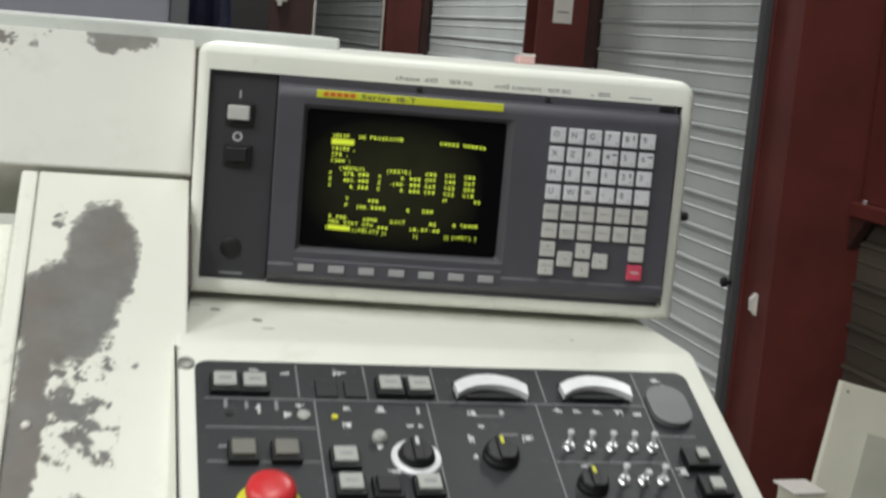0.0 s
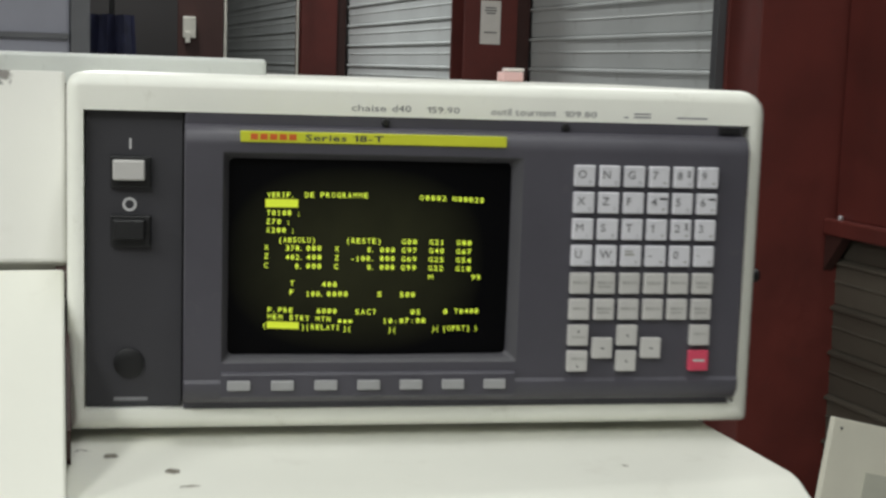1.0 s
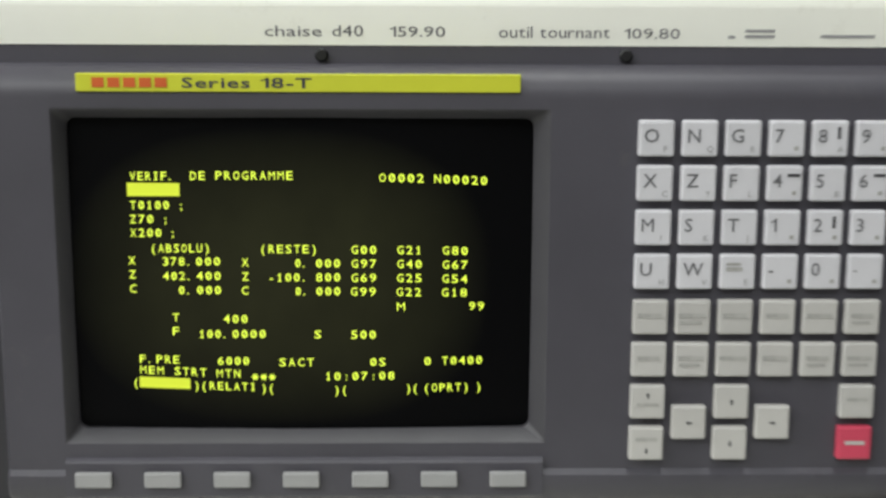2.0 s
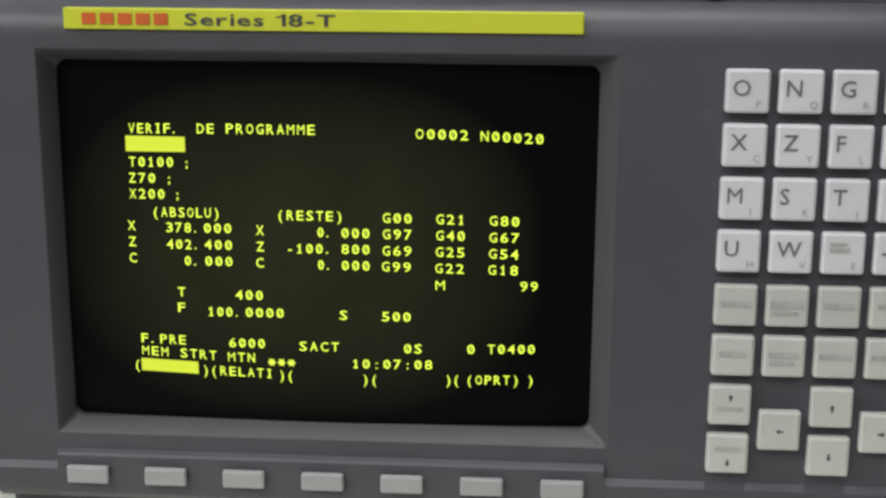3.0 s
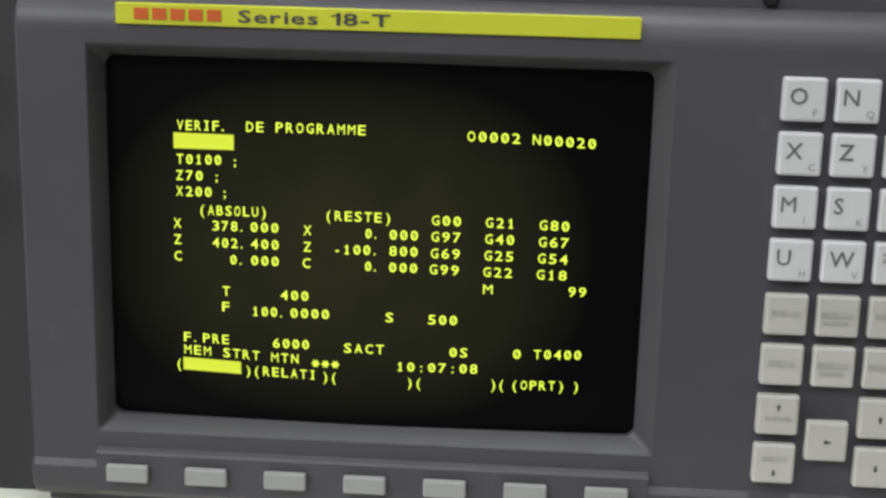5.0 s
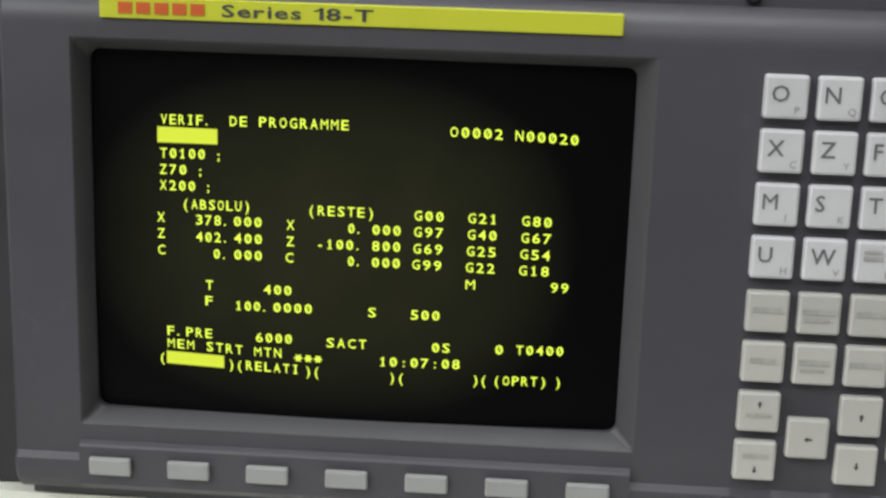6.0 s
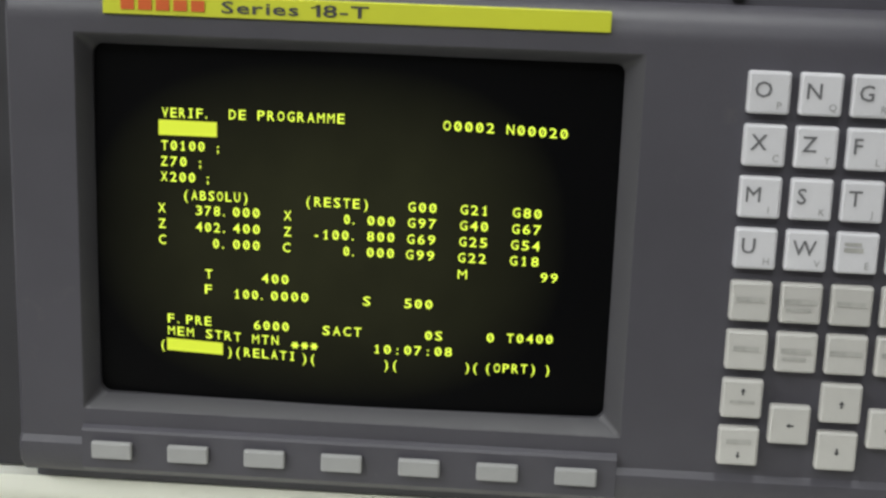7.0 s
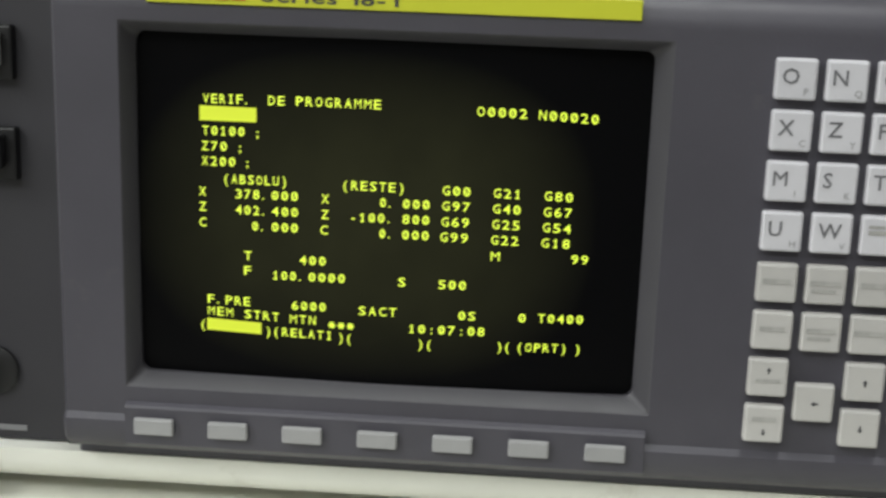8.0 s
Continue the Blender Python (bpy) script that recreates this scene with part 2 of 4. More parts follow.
# four paint chips, then a darker mottled patch at the back left corner
M_DESKTOP = worn_material("chipped_mottled_enamel", ((0.044, 0.135, 0.006, 0.006, 3.0, 0.0, 120.0, 0.8), (0.082, 0.091, 0.006, 0.007, 3.0, 0.0, 120.0, 0.8), (0.088, 0.056, 0.012, 0.004, 3.5, 0.0, 110.0, 0.6), (0.396, 0.047, 0.003, 0.002, 2.0, 0.0, 160.0, 0.9), (0.02, 0.150, 0.03, 0.03, 6.0, 0.0, 60.0, 0.05)), base=(0.80, 0.80, 0.725), bare=(0.20, 0.185, 0.15))


# ---- mesh helpers ----
def finish(bm, smooth=False):
    bmesh.ops.recalc_face_normals(bm, faces=bm.faces)
    if smooth:
        for f in bm.faces:
            f.smooth = True
    return bm


def mesh_of(name, bm, material, angle=None):
    data = bpy.data.meshes.new(name)
    if angle is not None:
        for f in bm.faces:
            f.smooth = True
        for e in bm.edges:
            e.smooth = len(e.link_faces) == 2 and e.calc_face_angle(0) < radians(angle)
    bm.to_mesh(data)
    bm.free()
    data.materials.append(material)
    return data


def part(name, bm, material, parent, label="", angle=None, at=None):
    """One mesh object under a thing or under a part."""
    ob = new(name, bm if isinstance(bm, bpy.types.Mesh) else mesh_of(name, bm, material, angle))
    ob.parent = parent
    if at is not None:
        ob.matrix_basis = at
    return tagged(ob, label)


def thing(name, m, label, category, group="", kind=""):
    ob = new(name)
    ob.empty_display_size = 0.05
    ob.matrix_basis = m
    return tagged(ob, label, category, group, kind)


def box(x0, x1, y0, y1, z0, z1, bevel=0.0, segments=2, bm=None):
    b = bmesh.new()
    bmesh.ops.create_cube(b, size=1)
    for v in b.verts:
        v.co = (x0 + (v.co.x + 0.5) * (x1 - x0), y0 + (v.co.y + 0.5) * (y1 - y0), z0 + (v.co.z + 0.5) * (z1 - z0))
    if bevel:
        bmesh.ops.bevel(b, geom=list(b.edges), offset=bevel, segments=segments, affect="EDGES", profile=0.5)
    return finish(b) if bm is None else merge(bm, finish(b))


def merge(bm, other):
    data = bpy.data.meshes.new("scratch")
    other.to_mesh(data)
    other.free()
    bm.from_mesh(data)
    bpy.data.meshes.remove(data)
    return bm


def lathe(profile, steps=28):
    """A turned body about z from (radius, height) pairs."""
    b = bmesh.new()
    rings = []
    for r, z in profile:
        rings.append([b.verts.new((r * math.cos(2 * math.pi * k / steps), r * math.sin(2 * math.pi * k / steps), z)) for k in range(steps)])
    for a, c in zip(rings, rings[1:]):
        for k in range(steps):
            b.faces.new((a[k], a[(k + 1) % steps], c[(k + 1) % steps], c[k]))
    b.faces.new(rings[-1])
    b.faces.new(list(reversed(rings[0])))
    return finish(b)


def prism(points, lo, hi, axis="x"):
    """A flat outline pushed along one axis. points are the two other coordinates in order."""
    b = bmesh.new()
    def place(p, h):
        return {"x": (h, p[0], p[1]), "y": (p[0], h, p[1]), "z": (p[0], p[1], h)}[axis]
    lower = [b.verts.new(place(p, lo)) for p in points]
    upper = [b.verts.new(place(p, hi)) for p in points]
    n = len(points)
    for k in range(n):
        b.faces.new((lower[k], lower[(k + 1) % n], upper[(k + 1) % n], upper[k]))
    b.faces.new(list(reversed(lower)))
    b.faces.new(upper)
    return finish(b)


# ---- lettering ----
GLYPHS = {}


def glyph(ch, bold=0.0):
    """Outline mesh of one character of the built-in font, with its box."""
    key = (ch, bold)
    if key not in GLYPHS:
        cu = bpy.data.curves.new("letter", "FONT")
        cu.body, cu.size, cu.resolution_u, cu.offset = ch, 1.0, 2, bold
        ob = new("letter", cu)
        bpy.context.view_layer.update()
        data = bpy.data.meshes.new_from_object(ob)
        vs = [(v.co.x, v.co.y) for v in data.vertices]
        fs = [tuple(p.vertices) for p in data.polygons]
        bpy.data.objects.remove(ob)
        bpy.data.meshes.remove(data)
        GLYPHS[key] = (vs, fs)
    return GLYPHS[key]


CAP = 0.69  # height of a capital at size 1


def lettering(text, height, bold=0.0, monospace=0.0, depth=None, stretch=1.0):
    """A bmesh of a line of writing in the x, z plane that starts at the origin and faces -y. monospace: width of a cell."""
    b = bmesh.new()
    k = height / CAP
    pen = 0.0
    for i, ch in enumerate(text):
        if ch == " ":
            pen += (monospace or 0.30 * k * stretch)
            continue
        vs, fs = glyph(ch, 0.0 if ch == "M" else bold)
        xs = [p[0] for p in vs]
        lo, hi = min(xs), max(xs)
        if monospace:
            narrow = ch in "I1.,:;()[]-*!"
            wide = min((hi - lo) * k, monospace * 0.52) if narrow else monospace * 0.71
            sx = wide / (hi - lo)
            x0 = i * monospace + (monospace - wide) / 2 - (monospace * 0.22 if ch in ".,;" else 0)
        else:
            if ch == "1":
                pen += 0.20 * k * stretch
            sx, x0 = k * stretch, pen
            pen += (hi - lo) * sx + 0.085 * k * stretch
        if monospace and ch == "*":
            cx, cz, arm, thick = (i + 0.5) * monospace, 0.45 * height, 0.40 * monospace, 0.085 * monospace
            for turn in (0, 60, 120):
                ca, sa = math.cos(radians(turn)), math.sin(radians(turn))
                b.faces.new([b.verts.new((cx + p * ca - q * sa, 0.0, cz + p * sa + q * ca)) for p, q in ((-arm, -thick), (arm, -thick), (arm, thick), (-arm, thick))])
            continue
        extra = []
        if ch == "1":
            extra.append(((-0.22, 0.50), (-0.13, 0.47), (0.10, 0.60), (0.10, 0.69)))
        if monospace and ch in "1I":
            extra.append(((-0.16, 0.0), (0.26, 0.0), (0.26, 0.09), (-0.16, 0.09)))
            if ch == "I":
                extra.append(((-0.16, 0.60), (0.26, 0.60), (0.26, 0.69), (-0.16, 0.69)))
        for quad in extra:
            spots = [(x0 + x * k * (0.75 if monospace else stretch), y * k) for x, y in quad]
            b.faces.new([b.verts.new((px, depth(px, pz) if depth else 0.0, pz)) for px, pz in spots])
        made = []
        for x, y in vs:
            px, pz = x0 + (x - lo) * sx, y * k
            made.append(b.verts.new((px, depth(px, pz) if depth else 0.0, pz)))
        for f in fs:
            try:
                b.faces.new([made[j] for j in f])
            except ValueError:
                pass
        if monospace and ch == "0":
            q = [(0.30, 0.18), (0.42, 0.18), (0.70, 0.82), (0.58, 0.82)]
            quad = []
            for fx, fz in q:
                px, pz = x0 + fx * (hi - lo) * sx, fz * height
                quad.append(b.verts.new((px, depth(px, pz) if depth else 0.0, pz)))
            b.faces.new(quad)
    for f in b.faces:
        f.normal_update()
        if f.normal.y > 0:
            f.normal_flip()
    return b


def plate(x0, x1, z0, z1, y=0.0):
    b = bmesh.new()
    b.faces.new([b.verts.new(p) for p in ((x0, y, z0), (x1, y, z0), (x1, y, z1), (x0, y, z1))])
    return b


# ---- hall: floor, walls, ceiling ----
tagged(new("floor", mesh_of("floor", box(-9, 7, -7, 24, -0.2, 0.0), M_CONCRETE)), "stained grey concrete workshop floor", "floor", kind="structure")
tagged(new("ceiling", mesh_of("ceiling", box(-9, 7, -7, 24, 5.5, 5.7), M_CEILING)), "plain grey hall ceiling", "ceiling", kind="structure")
tagged(new("wall_south", mesh_of("wall_south", box(-9, 7, -7.2, -7, 0, 5.5), M_WALL)), "plain grey hall wall", "wall", kind="structure")
tagged(new("wall_west", mesh_of("wall_west", box(-9.2, -9, -7, 24, 0, 5.5), M_WALL)), "plain grey hall wall", "wall", kind="structure")
tagged(new("wall_north", mesh_of("wall_north", box(-9, 7, 24, 24.2, 0, 5.5), M_DARKWALL)), "dark far end wall of the hall", "wall", kind="structure")

# side wall with shutters, its own frame: y runs along it, -x faces the aisle
WALL = pose(1.695, 2.717, 0, 0, 0, 8.0)
side_wall = new("wall_east", mesh_of("wall_east", box(0.03, 0.20, -11, 21, 0, 5.5), M_GREYPOST))
side_wall.matrix_basis = WALL
tagged(side_wall, "grey hall side wall behind the roller shutters", "wall", kind="structure")

PITCH = 0.134
SLAT = ((0.03, 0.0), (0.0, 0.002), (-0.002, 0.061), (-0.007, 0.065), (-0.002, 0.070), (-0.002, 0.114), (-0.014, 0.119), (-0.014, 0.126), (0.0, 0.1335), (0.03, 0.1335))
COLUMNS = (0.0, 2.51, 6.03)


def shutter(s0, s1, z0, z1, label, metal=None):
    base = thing("roller_shutter", WALL @ pose(0, (s0 + s1) / 2, 0), label, "shutter", "roller shutters along the side wall", "structure")
    half = (s1 - s0) / 2
    b = bmesh.new()
    front = [[b.verts.new((p[0], y, p[1])) for p in SLAT] for y in (-half, half)]
    for k in range(len(SLAT) - 1):
        b.faces.new((front[0][k], front[0][k + 1], front[1][k + 1], front[1][k]))
    b.faces.new(front[0])
    b.faces.new(list(reversed(front[1])))
    data = mesh_of("slat", finish(b), metal or M_SLAT)
    z = z0
    while z < z1:
        part("slat", data, M_SLAT, base, at=pose(0, 0, z))
        z += PITCH


def column(s, back, out=0.0, web=-0.22):
    """Rolled steel column: two flanges across the wall line and a web between, with a dark brown box filling the guide
    gap behind.
    """
    base = thing("steel_column", WALL @ pose(out, s, 0), "oxide-red painted steel column standing before the shutter wall", "column", "steel columns along the side wall", "structure")
    part("flange", box(-0.34, back, 0.0, 0.016, 0, 5.5, 0.003), M_COLUMN, base)
    part("flange", box(-0.34, back, 0.184, 0.20, 0, 5.5, 0.003), M_COLUMN, base)
    part("web", box(web, web + 0.012, 0.0165, 0.1835, 0, 5.5), M_COLUMN, base)
    if back < -0.05:
        part("guide_gap_box", box(max(back + 0.0015, -0.0835), -0.016, 0.02, 0.19, 0, 5.5, 0.002), M_GUIDE, base, "dark brown box filling the gap at the shutter guide")
    if back > -0.05:
        part("guide_rail", box(-0.366, -0.318, 0.2005, 0.235, 0, 5.5, 0.003), M_GUIDERAIL, base, "dark grey shutter guide rail")
        part("latch_knob", lathe(((0.008, 0.0), (0.008, 0.012), (0.017, 0.016), (0.017, 0.028), (0.012, 0.032)), 18), M_BLACK, base, "small black latch knob", angle=35, at=pose(-0.366, 0.2175, 0.745, 0, -90))
    return base


shutter(-9.0, 0.0, 0.0, 3.4, "closed dark olive-brown roller shutter with horizontal slats", M_DARKSLAT)
for sa, sb in zip(COLUMNS, COLUMNS[1:]):
    shutter(sa + 0.20, sb, 0.0, 3.4, "closed grey metal roller shutter with horizontal slats")
shutter(COLUMNS[-1] + 0.20, 15.0, 0.0, 3.4, "closed grey metal roller shutter with horizontal slats")
for s, back, out, web in zip(COLUMNS, (-0.02, -0.085, -0.085), (0.042, 0.012, 0.0), (-0.334, -0.22, -0.22)):
    column(s, back, out, web)

# ---- things at the side wall ----
def wall_thing(name, x, s, z, label, category):
    return thing(name, WALL @ pose(x, s, z), label, category)


notice = wall_thing("paper_notice", -0.205, 2.508, 1.60, "small white printed paper notice stuck on the red column", "notice")
part("sheet", box(-0.048, 0.048, -0.0015, 0.0, -0.03, 0.165), M_PAPER, notice)
for zz, hw in ((0.130, 0.026), (0.118, 0.028), (0.106, 0.022), (0.02, 0.03)):
    part("print_bar", box(-hw, hw, -0.0025, -0.0018, zz, zz + 0.005), M_INK, notice, "dark unreadable print bar")

bracket = wall_thing("door_catch", -0.2925, 0.085, 0.70, "small white metal catch on the red column", "catch")
part("plate", box(-0.006, -0.0005, -0.014, 0.014, -0.035, 0.035, 0.002), M_PAPER, bracket)
part("hook", prism(((-0.006, 0.034), (-0.024, 0.018), (-0.020, -0.020), (-0.006, -0.028)), -0.008, 0.008, "y"), M_PAPER, bracket)

stop = wall_thing("column_bracket", -0.013, -0.001, 1.045, "dark red steel bracket bolted to the column", "bracket")
part("arm", box(-0.045, -0.004, -1.10, 0.0, -0.035, 0.012, 0.006), M_COLUMN, stop)
part("gusset", prism(((-0.09, -0.0355), (-0.002, -0.0355), (-0.002, -0.14)), -0.035, -0.004), M_GUIDE, stop)
part("back_plate", box(-0.016, -0.005, -1.10, -0.02, 0.0125, 1.10, 0.003), M_COLUMN, stop, "upright dark red back plate")
part("bolt", lathe(((0.010, 0.0), (0.010, 0.008), (0.007, 0.011)), 12), M_CHROME, stop, at=pose(-0.028, -0.06, 0.0125))

# board leaning before the near column
board = thing("leaning_board", pose(1.378, 2.18, 0.080, -8, 13, 5), "cream painted sheet board leaning near the red column", "board")
part("panel", box(0.0, 0.42, -0.011, 0.011, 0.0, 0.525, 0.003), M_BOARD, board)
part("label_patch", box(0.12, 0.38, -0.013, -0.0115, 0.06, 0.40), paint("grey_green_patch", (0.58, 0.58, 0.49), 0.5, 0.08, 6.0, 120), board, "faded grey-green patch")
part("screw", lathe(((0.004, 0), (0.004, 0.002)), 10), M_BOLT, board, at=pose(0.025, -0.0115, 0.50, 90))
crate = thing("small_carton", pose(1.325, 2.10, 0.0, 0, 0, 12), "small pale carton standing on the floor beside the board", "carton")
part("body", box(-0.02, 0.065, -0.05, 0.05, 0.0, 0.312, 0.004), M_BOARD, crate)
part("flap", box(-0.035, 0.07, -0.055, 0.055, 0.3125, 0.32, 0.002), M_PAPER, crate)

# ---- far things behind the machine ----
enclosure = thing("machine_enclosure", pose(-0.78, 6.5, 0, 0, 0, 8.0), "pale blue-grey machine enclosure in the hall behind", "machine")
part("body", box(-2.6, -0.05, 0.0, 1.2, 0.0, 2.3, 0.02), M_BLUEGREY, enclosure)
part("ledge", box(-2.6, -0.06, -0.04, -0.001, 1.545, 1.575, 0.005), M_GREYPOST, enclosure, "grey ledge")
part("panel_joint", box(-0.572, -0.452, -0.014, -0.001, 1.58, 2.3, 0.003), M_GREYPOST, enclosure, "grey upright joint strip")
part("corner_post", box(-0.049, 0.05, -0.02, 1.2, 0.0, 2.3, 0.01), M_GREYPOST, enclosure, "mid grey corner post")
coat = thing("hanging_coat", pose(-0.655, 7.0, 0), "dark navy cloth coat hanging on a stand", "coat")
b = bmesh.new()
bmesh.ops.create_grid(b, x_segments=14, y_segments=20, size=0.5)
for v in b.verts:
    gx, gy = v.co.x, v.co.y
    v.co = (gx * (0.30 - 0.1 * max(0, gy)) , 0.05 * math.sin(gx * 17) + 0.03 * noise.noise((gx * 4, gy * 3, 1.0)), 1.25 + gy * 0.9)
bmesh.ops.solidify(b, geom=list(b.faces), thickness=0.04)
part("cloth", finish(b), M_NAVY, coat, angle=60)
part("stand", box(-0.015, 0.015, 0.05, 0.08, 0.0, 1.8, 0.003), M_BLACK, coat, "black stand")
# added black sheet: gives the unlit gap between coat and post its darkness
dark = thing("dark_partition", pose(-0.50, 8.3, 0), "added black sheet standing in for the unlit gap in the hall", "partition")
part("panel", box(-0.40, 0.19, 0, 0.05, 0.02, 2.8, 0.004), M_DARKWALL, dark)
part("foot", box(-0.40, 0.19, -0.15, 0.2, 0.0, 0.0195, 0.003), M_BLACK, dark)
jamb = thing("brown_post", pose(-0.16, 8.0, 0), "dark brown steel post with a white switch box", "post")
part("post", box(-0.15, 0.14, 0, 0.12, 0.0, 3.6, 0.006), M_GUIDE, jamb)
switch_box = part("switch_box", box(-0.115, -0.035, -0.04, -0.001, 1.60, 1.735, 0.005), M_BOX, jamb, "white switch box")
part("lever", box(-0.10, -0.07, -0.055, -0.0405, 1.57, 1.64, 0.003), M_BOX, switch_box)
pole = thing("pale_conduit", pose(-0.008, 7.96, 0), "thin pale conduit pipe rising beside the post", "pipe")
part("pipe", lathe(((0.008, 0.0), (0.008, 3.6)), 12), M_BOX, pole, angle=40)
copy_thing(pole, pose(0.485, 8.52, 0))

# ---- lathe enclosure beside the control ----
MACHINE = pose(-0.22, 0.05, 1.294, 0, 0, 6)
lathe_body = thing("lathe_enclosure", MACHINE, "cream enamelled lathe enclosure, paint rubbed through to grey", "machine")
HOOD = pose(0, 0, 0, 60)
part("upper_hood", box(-0.9, 0.002, 0.003, 0.163, -0.14, 0.0, 0.003), M_WORNHOOD, lathe_body, "cream hood with scraped upper edge", at=HOOD)
# added filler behind the hood edge: the gap's shade is put into its colour
part("gap_filler", box(-0.006, 0.010, -0.02, 0.156, -0.14, -0.008), M_GUIDE, lathe_body, "dark brown filler for the shaded gap", at=HOOD)
SLOPE = pose(0, 0, 0, 34.5)
# same dark filler at the front panel, closing the view through the slit
part("gap_filler", box(0.0005, 0.0035, -0.14, -0.004, -0.10, -0.02), M_GUIDE, lathe_body, "dark brown filler for the shaded gap", at=SLOPE)
front = part("front_panel", box(-0.150, 0.0, -0.62, -0.003, -0.10, 0.0, 0.002), M_WORN, lathe_body, "cream panel rubbed through to bare grey", at=SLOPE)
part("edge_strip", box(-0.167, -0.1505, -0.62, -0.006, -0.06, 0.003, 0.003), M_DESK, lathe_body, "raised cream edge strip", at=SLOPE)
part("inner_panel", box(-0.9, -0.1725, -0.62, -0.03, -0.16, -0.05, 0.003), M_DESK, lathe_body, "recessed cream panel", at=SLOPE)
# dark brown strip laid over part of the recessed panel
part("brown_strip", box(-0.30, -0.20, -0.62, -0.17, -0.0495, -0.035, 0.003), M_GUIDE, lathe_body, "dark brown strip on the recessed panel", at=SLOPE)
# white in place of bare metal: the stud's glint is put into its colour
part("stud", lathe(((0.0038, 0.0), (0.0038, 0.002), (0.002, 0.0035)), 14), M_PAPER, front, "round stud coloured white for its glint", angle=40, at=pose(-0.1345, -0.332, 0.0))
part("top_rail", box(-0.9, 0.163, 0.115, 0.26, 0.130, 0.1545, 0.003), M_RAIL, lathe_body, "pale grey folded top rail")
part("top_rail_web", box(-0.9, -0.01, 0.10, 0.50, 0.10, 0.1295, 0.003), M_DESK, lathe_body)
part("machine_base", box(-0.9, 0.51, 0.02, 0.9, -1.294, -0.16, 0.004), M_DESK, lathe_body, "cream machine base")
part("machine_apron", box(-0.9, 0.50, -0.30, 0.0195, -1.294, -0.32, 0.004), M_DESK, lathe_body)

# ---- operator desk ----
DESK = pose(-0.2100, -0.1545, 1.1648, 0, 0, 6.9)
desk = thing("operator_desk", DESK, "cream operator desk with dark switch panel below the control", "control desk")
TH = 25.0
ct, st = math.cos(radians(TH)), math.sin(radians(TH))
LEN = 0.34
outline = ((0.26, 0.006), (0.012, 0.004), (0.002, 0.002), (-0.006, -0.002), (-LEN * ct, -LEN * st), (-LEN * ct + 0.02, -LEN * st - 0.06), (0.0, -0.14), (0.26, -0.14))
b = prism(outline, 0.0, 0.511)
side = [e for e in b.edges if abs(e.verts[0].co.x - e.verts[1].co.x) < 1e-6]
bmesh.ops.bevel(b, geom=side, offset=0.005, segments=3, affect="EDGES", profile=0.5)
part("desk_body", finish(b), M_DESKTOP, desk, "worn cream enamelled desk top", angle=35)
PANEL = pose(0, 0, 0, TH)


def rounded(x0, x1, y0, y1, r, steps=6):
    pts = []
    for cx, cy, a0 in ((x1 - r, y1 - r, 0), (x0 + r, y1 - r, 90), (x0 + r, y0 + r, 180), (x1 - r, y0 + r, 270)):
        for k in range(steps + 1):
            a = radians(a0 + 90 * k / steps)
            pts.append((cx + r * math.cos(a), cy + r * math.sin(a)))
    return pts


switch_panel = part("switch_panel", prism(rounded(0.0165, 0.488, -0.33, -0.025, 0.012), -0.0005, 0.0022, "z"), M_PANEL, desk, "anthracite printed switch panel", at=PANEL)
part("panel_seam", box(-0.001, 0.001, -0.335, -0.004, 0.0, 0.0015), M_BLACK, desk, "dark seam beside the panel frame", at=PANEL)
part("panel_seam", box(0.002, 0.506, -0.0068, -0.0058, -0.001, 0.0006), M_GREYCAP, desk, "thin seam above the panel frame", at=PANEL)
for ux, vy in ((0.009, 0.029),):
    part("panel_bolt", lathe(((0.0075, 0.0), (0.0075, 0.003), (0.006, 0.004)), 20), M_BOLT, desk, "dull steel bolt", angle=35, at=PANEL @ pose(ux, -vy, 0.0))
TOP = 0.0022


def on_panel(u, v, w=0.0):
    return pose(u, -v - 0.0157 * u, TOP + w)


def divider(u0, v0, u1, v1):
    t = 0.0007
    if abs(u1 - u0) < abs(v1 - v0):
        b = box(u0 - t, u0 + t, -v1, -v0, TOP + 0.0001, TOP + 0.0005)
    else:
        b = box(u0, u1, -v0 - t, -v0 + t, TOP + 0.0001, TOP + 0.0005)
    part("divider_line", b, M_LINE, switch_panel)


for d in ((0.024, 0.0765, 0.432, 0.0765), (0.107, 0.029, 0.107, 0.074), (0.169, 0.029, 0.169, 0.074), (0.233, 0.029, 0.233, 0.074), (0.222, 0.076, 0.222, 0.328), (0.336, 0.029, 0.336, 0.074),
          (0.325, 0.076, 0.325, 0.328), (0.432, 0.029, 0.432, 0.328), (0.024, 0.114, 0.1185, 0.114), (0.120, 0.076, 0.120, 0.328), (0.024, 0.156, 0.1185, 0.156), (0.3265, 0.153, 0.430, 0.153), (0.434, 0.118, 0.470, 0.118)):
    divider(*d)


def push_button(u, v, cap, w=0.020, h=0.018, sub="button_cap", label=""):
    v += 0.0157 * u
    base = part("push_button", box(u - w / 2 - 0.003, u + w / 2 + 0.003, -v - h / 2 - 0.004, -v + h / 2 + 0.002, TOP, TOP + 0.0065, 0.0012), M_BLACK, switch_panel)
    part(sub, box(u - w / 2, u + w / 2, -v - h / 2, -v + h / 2, TOP + 0.0067, TOP + 0.0100, 0.0014), cap, base, label)
    return base


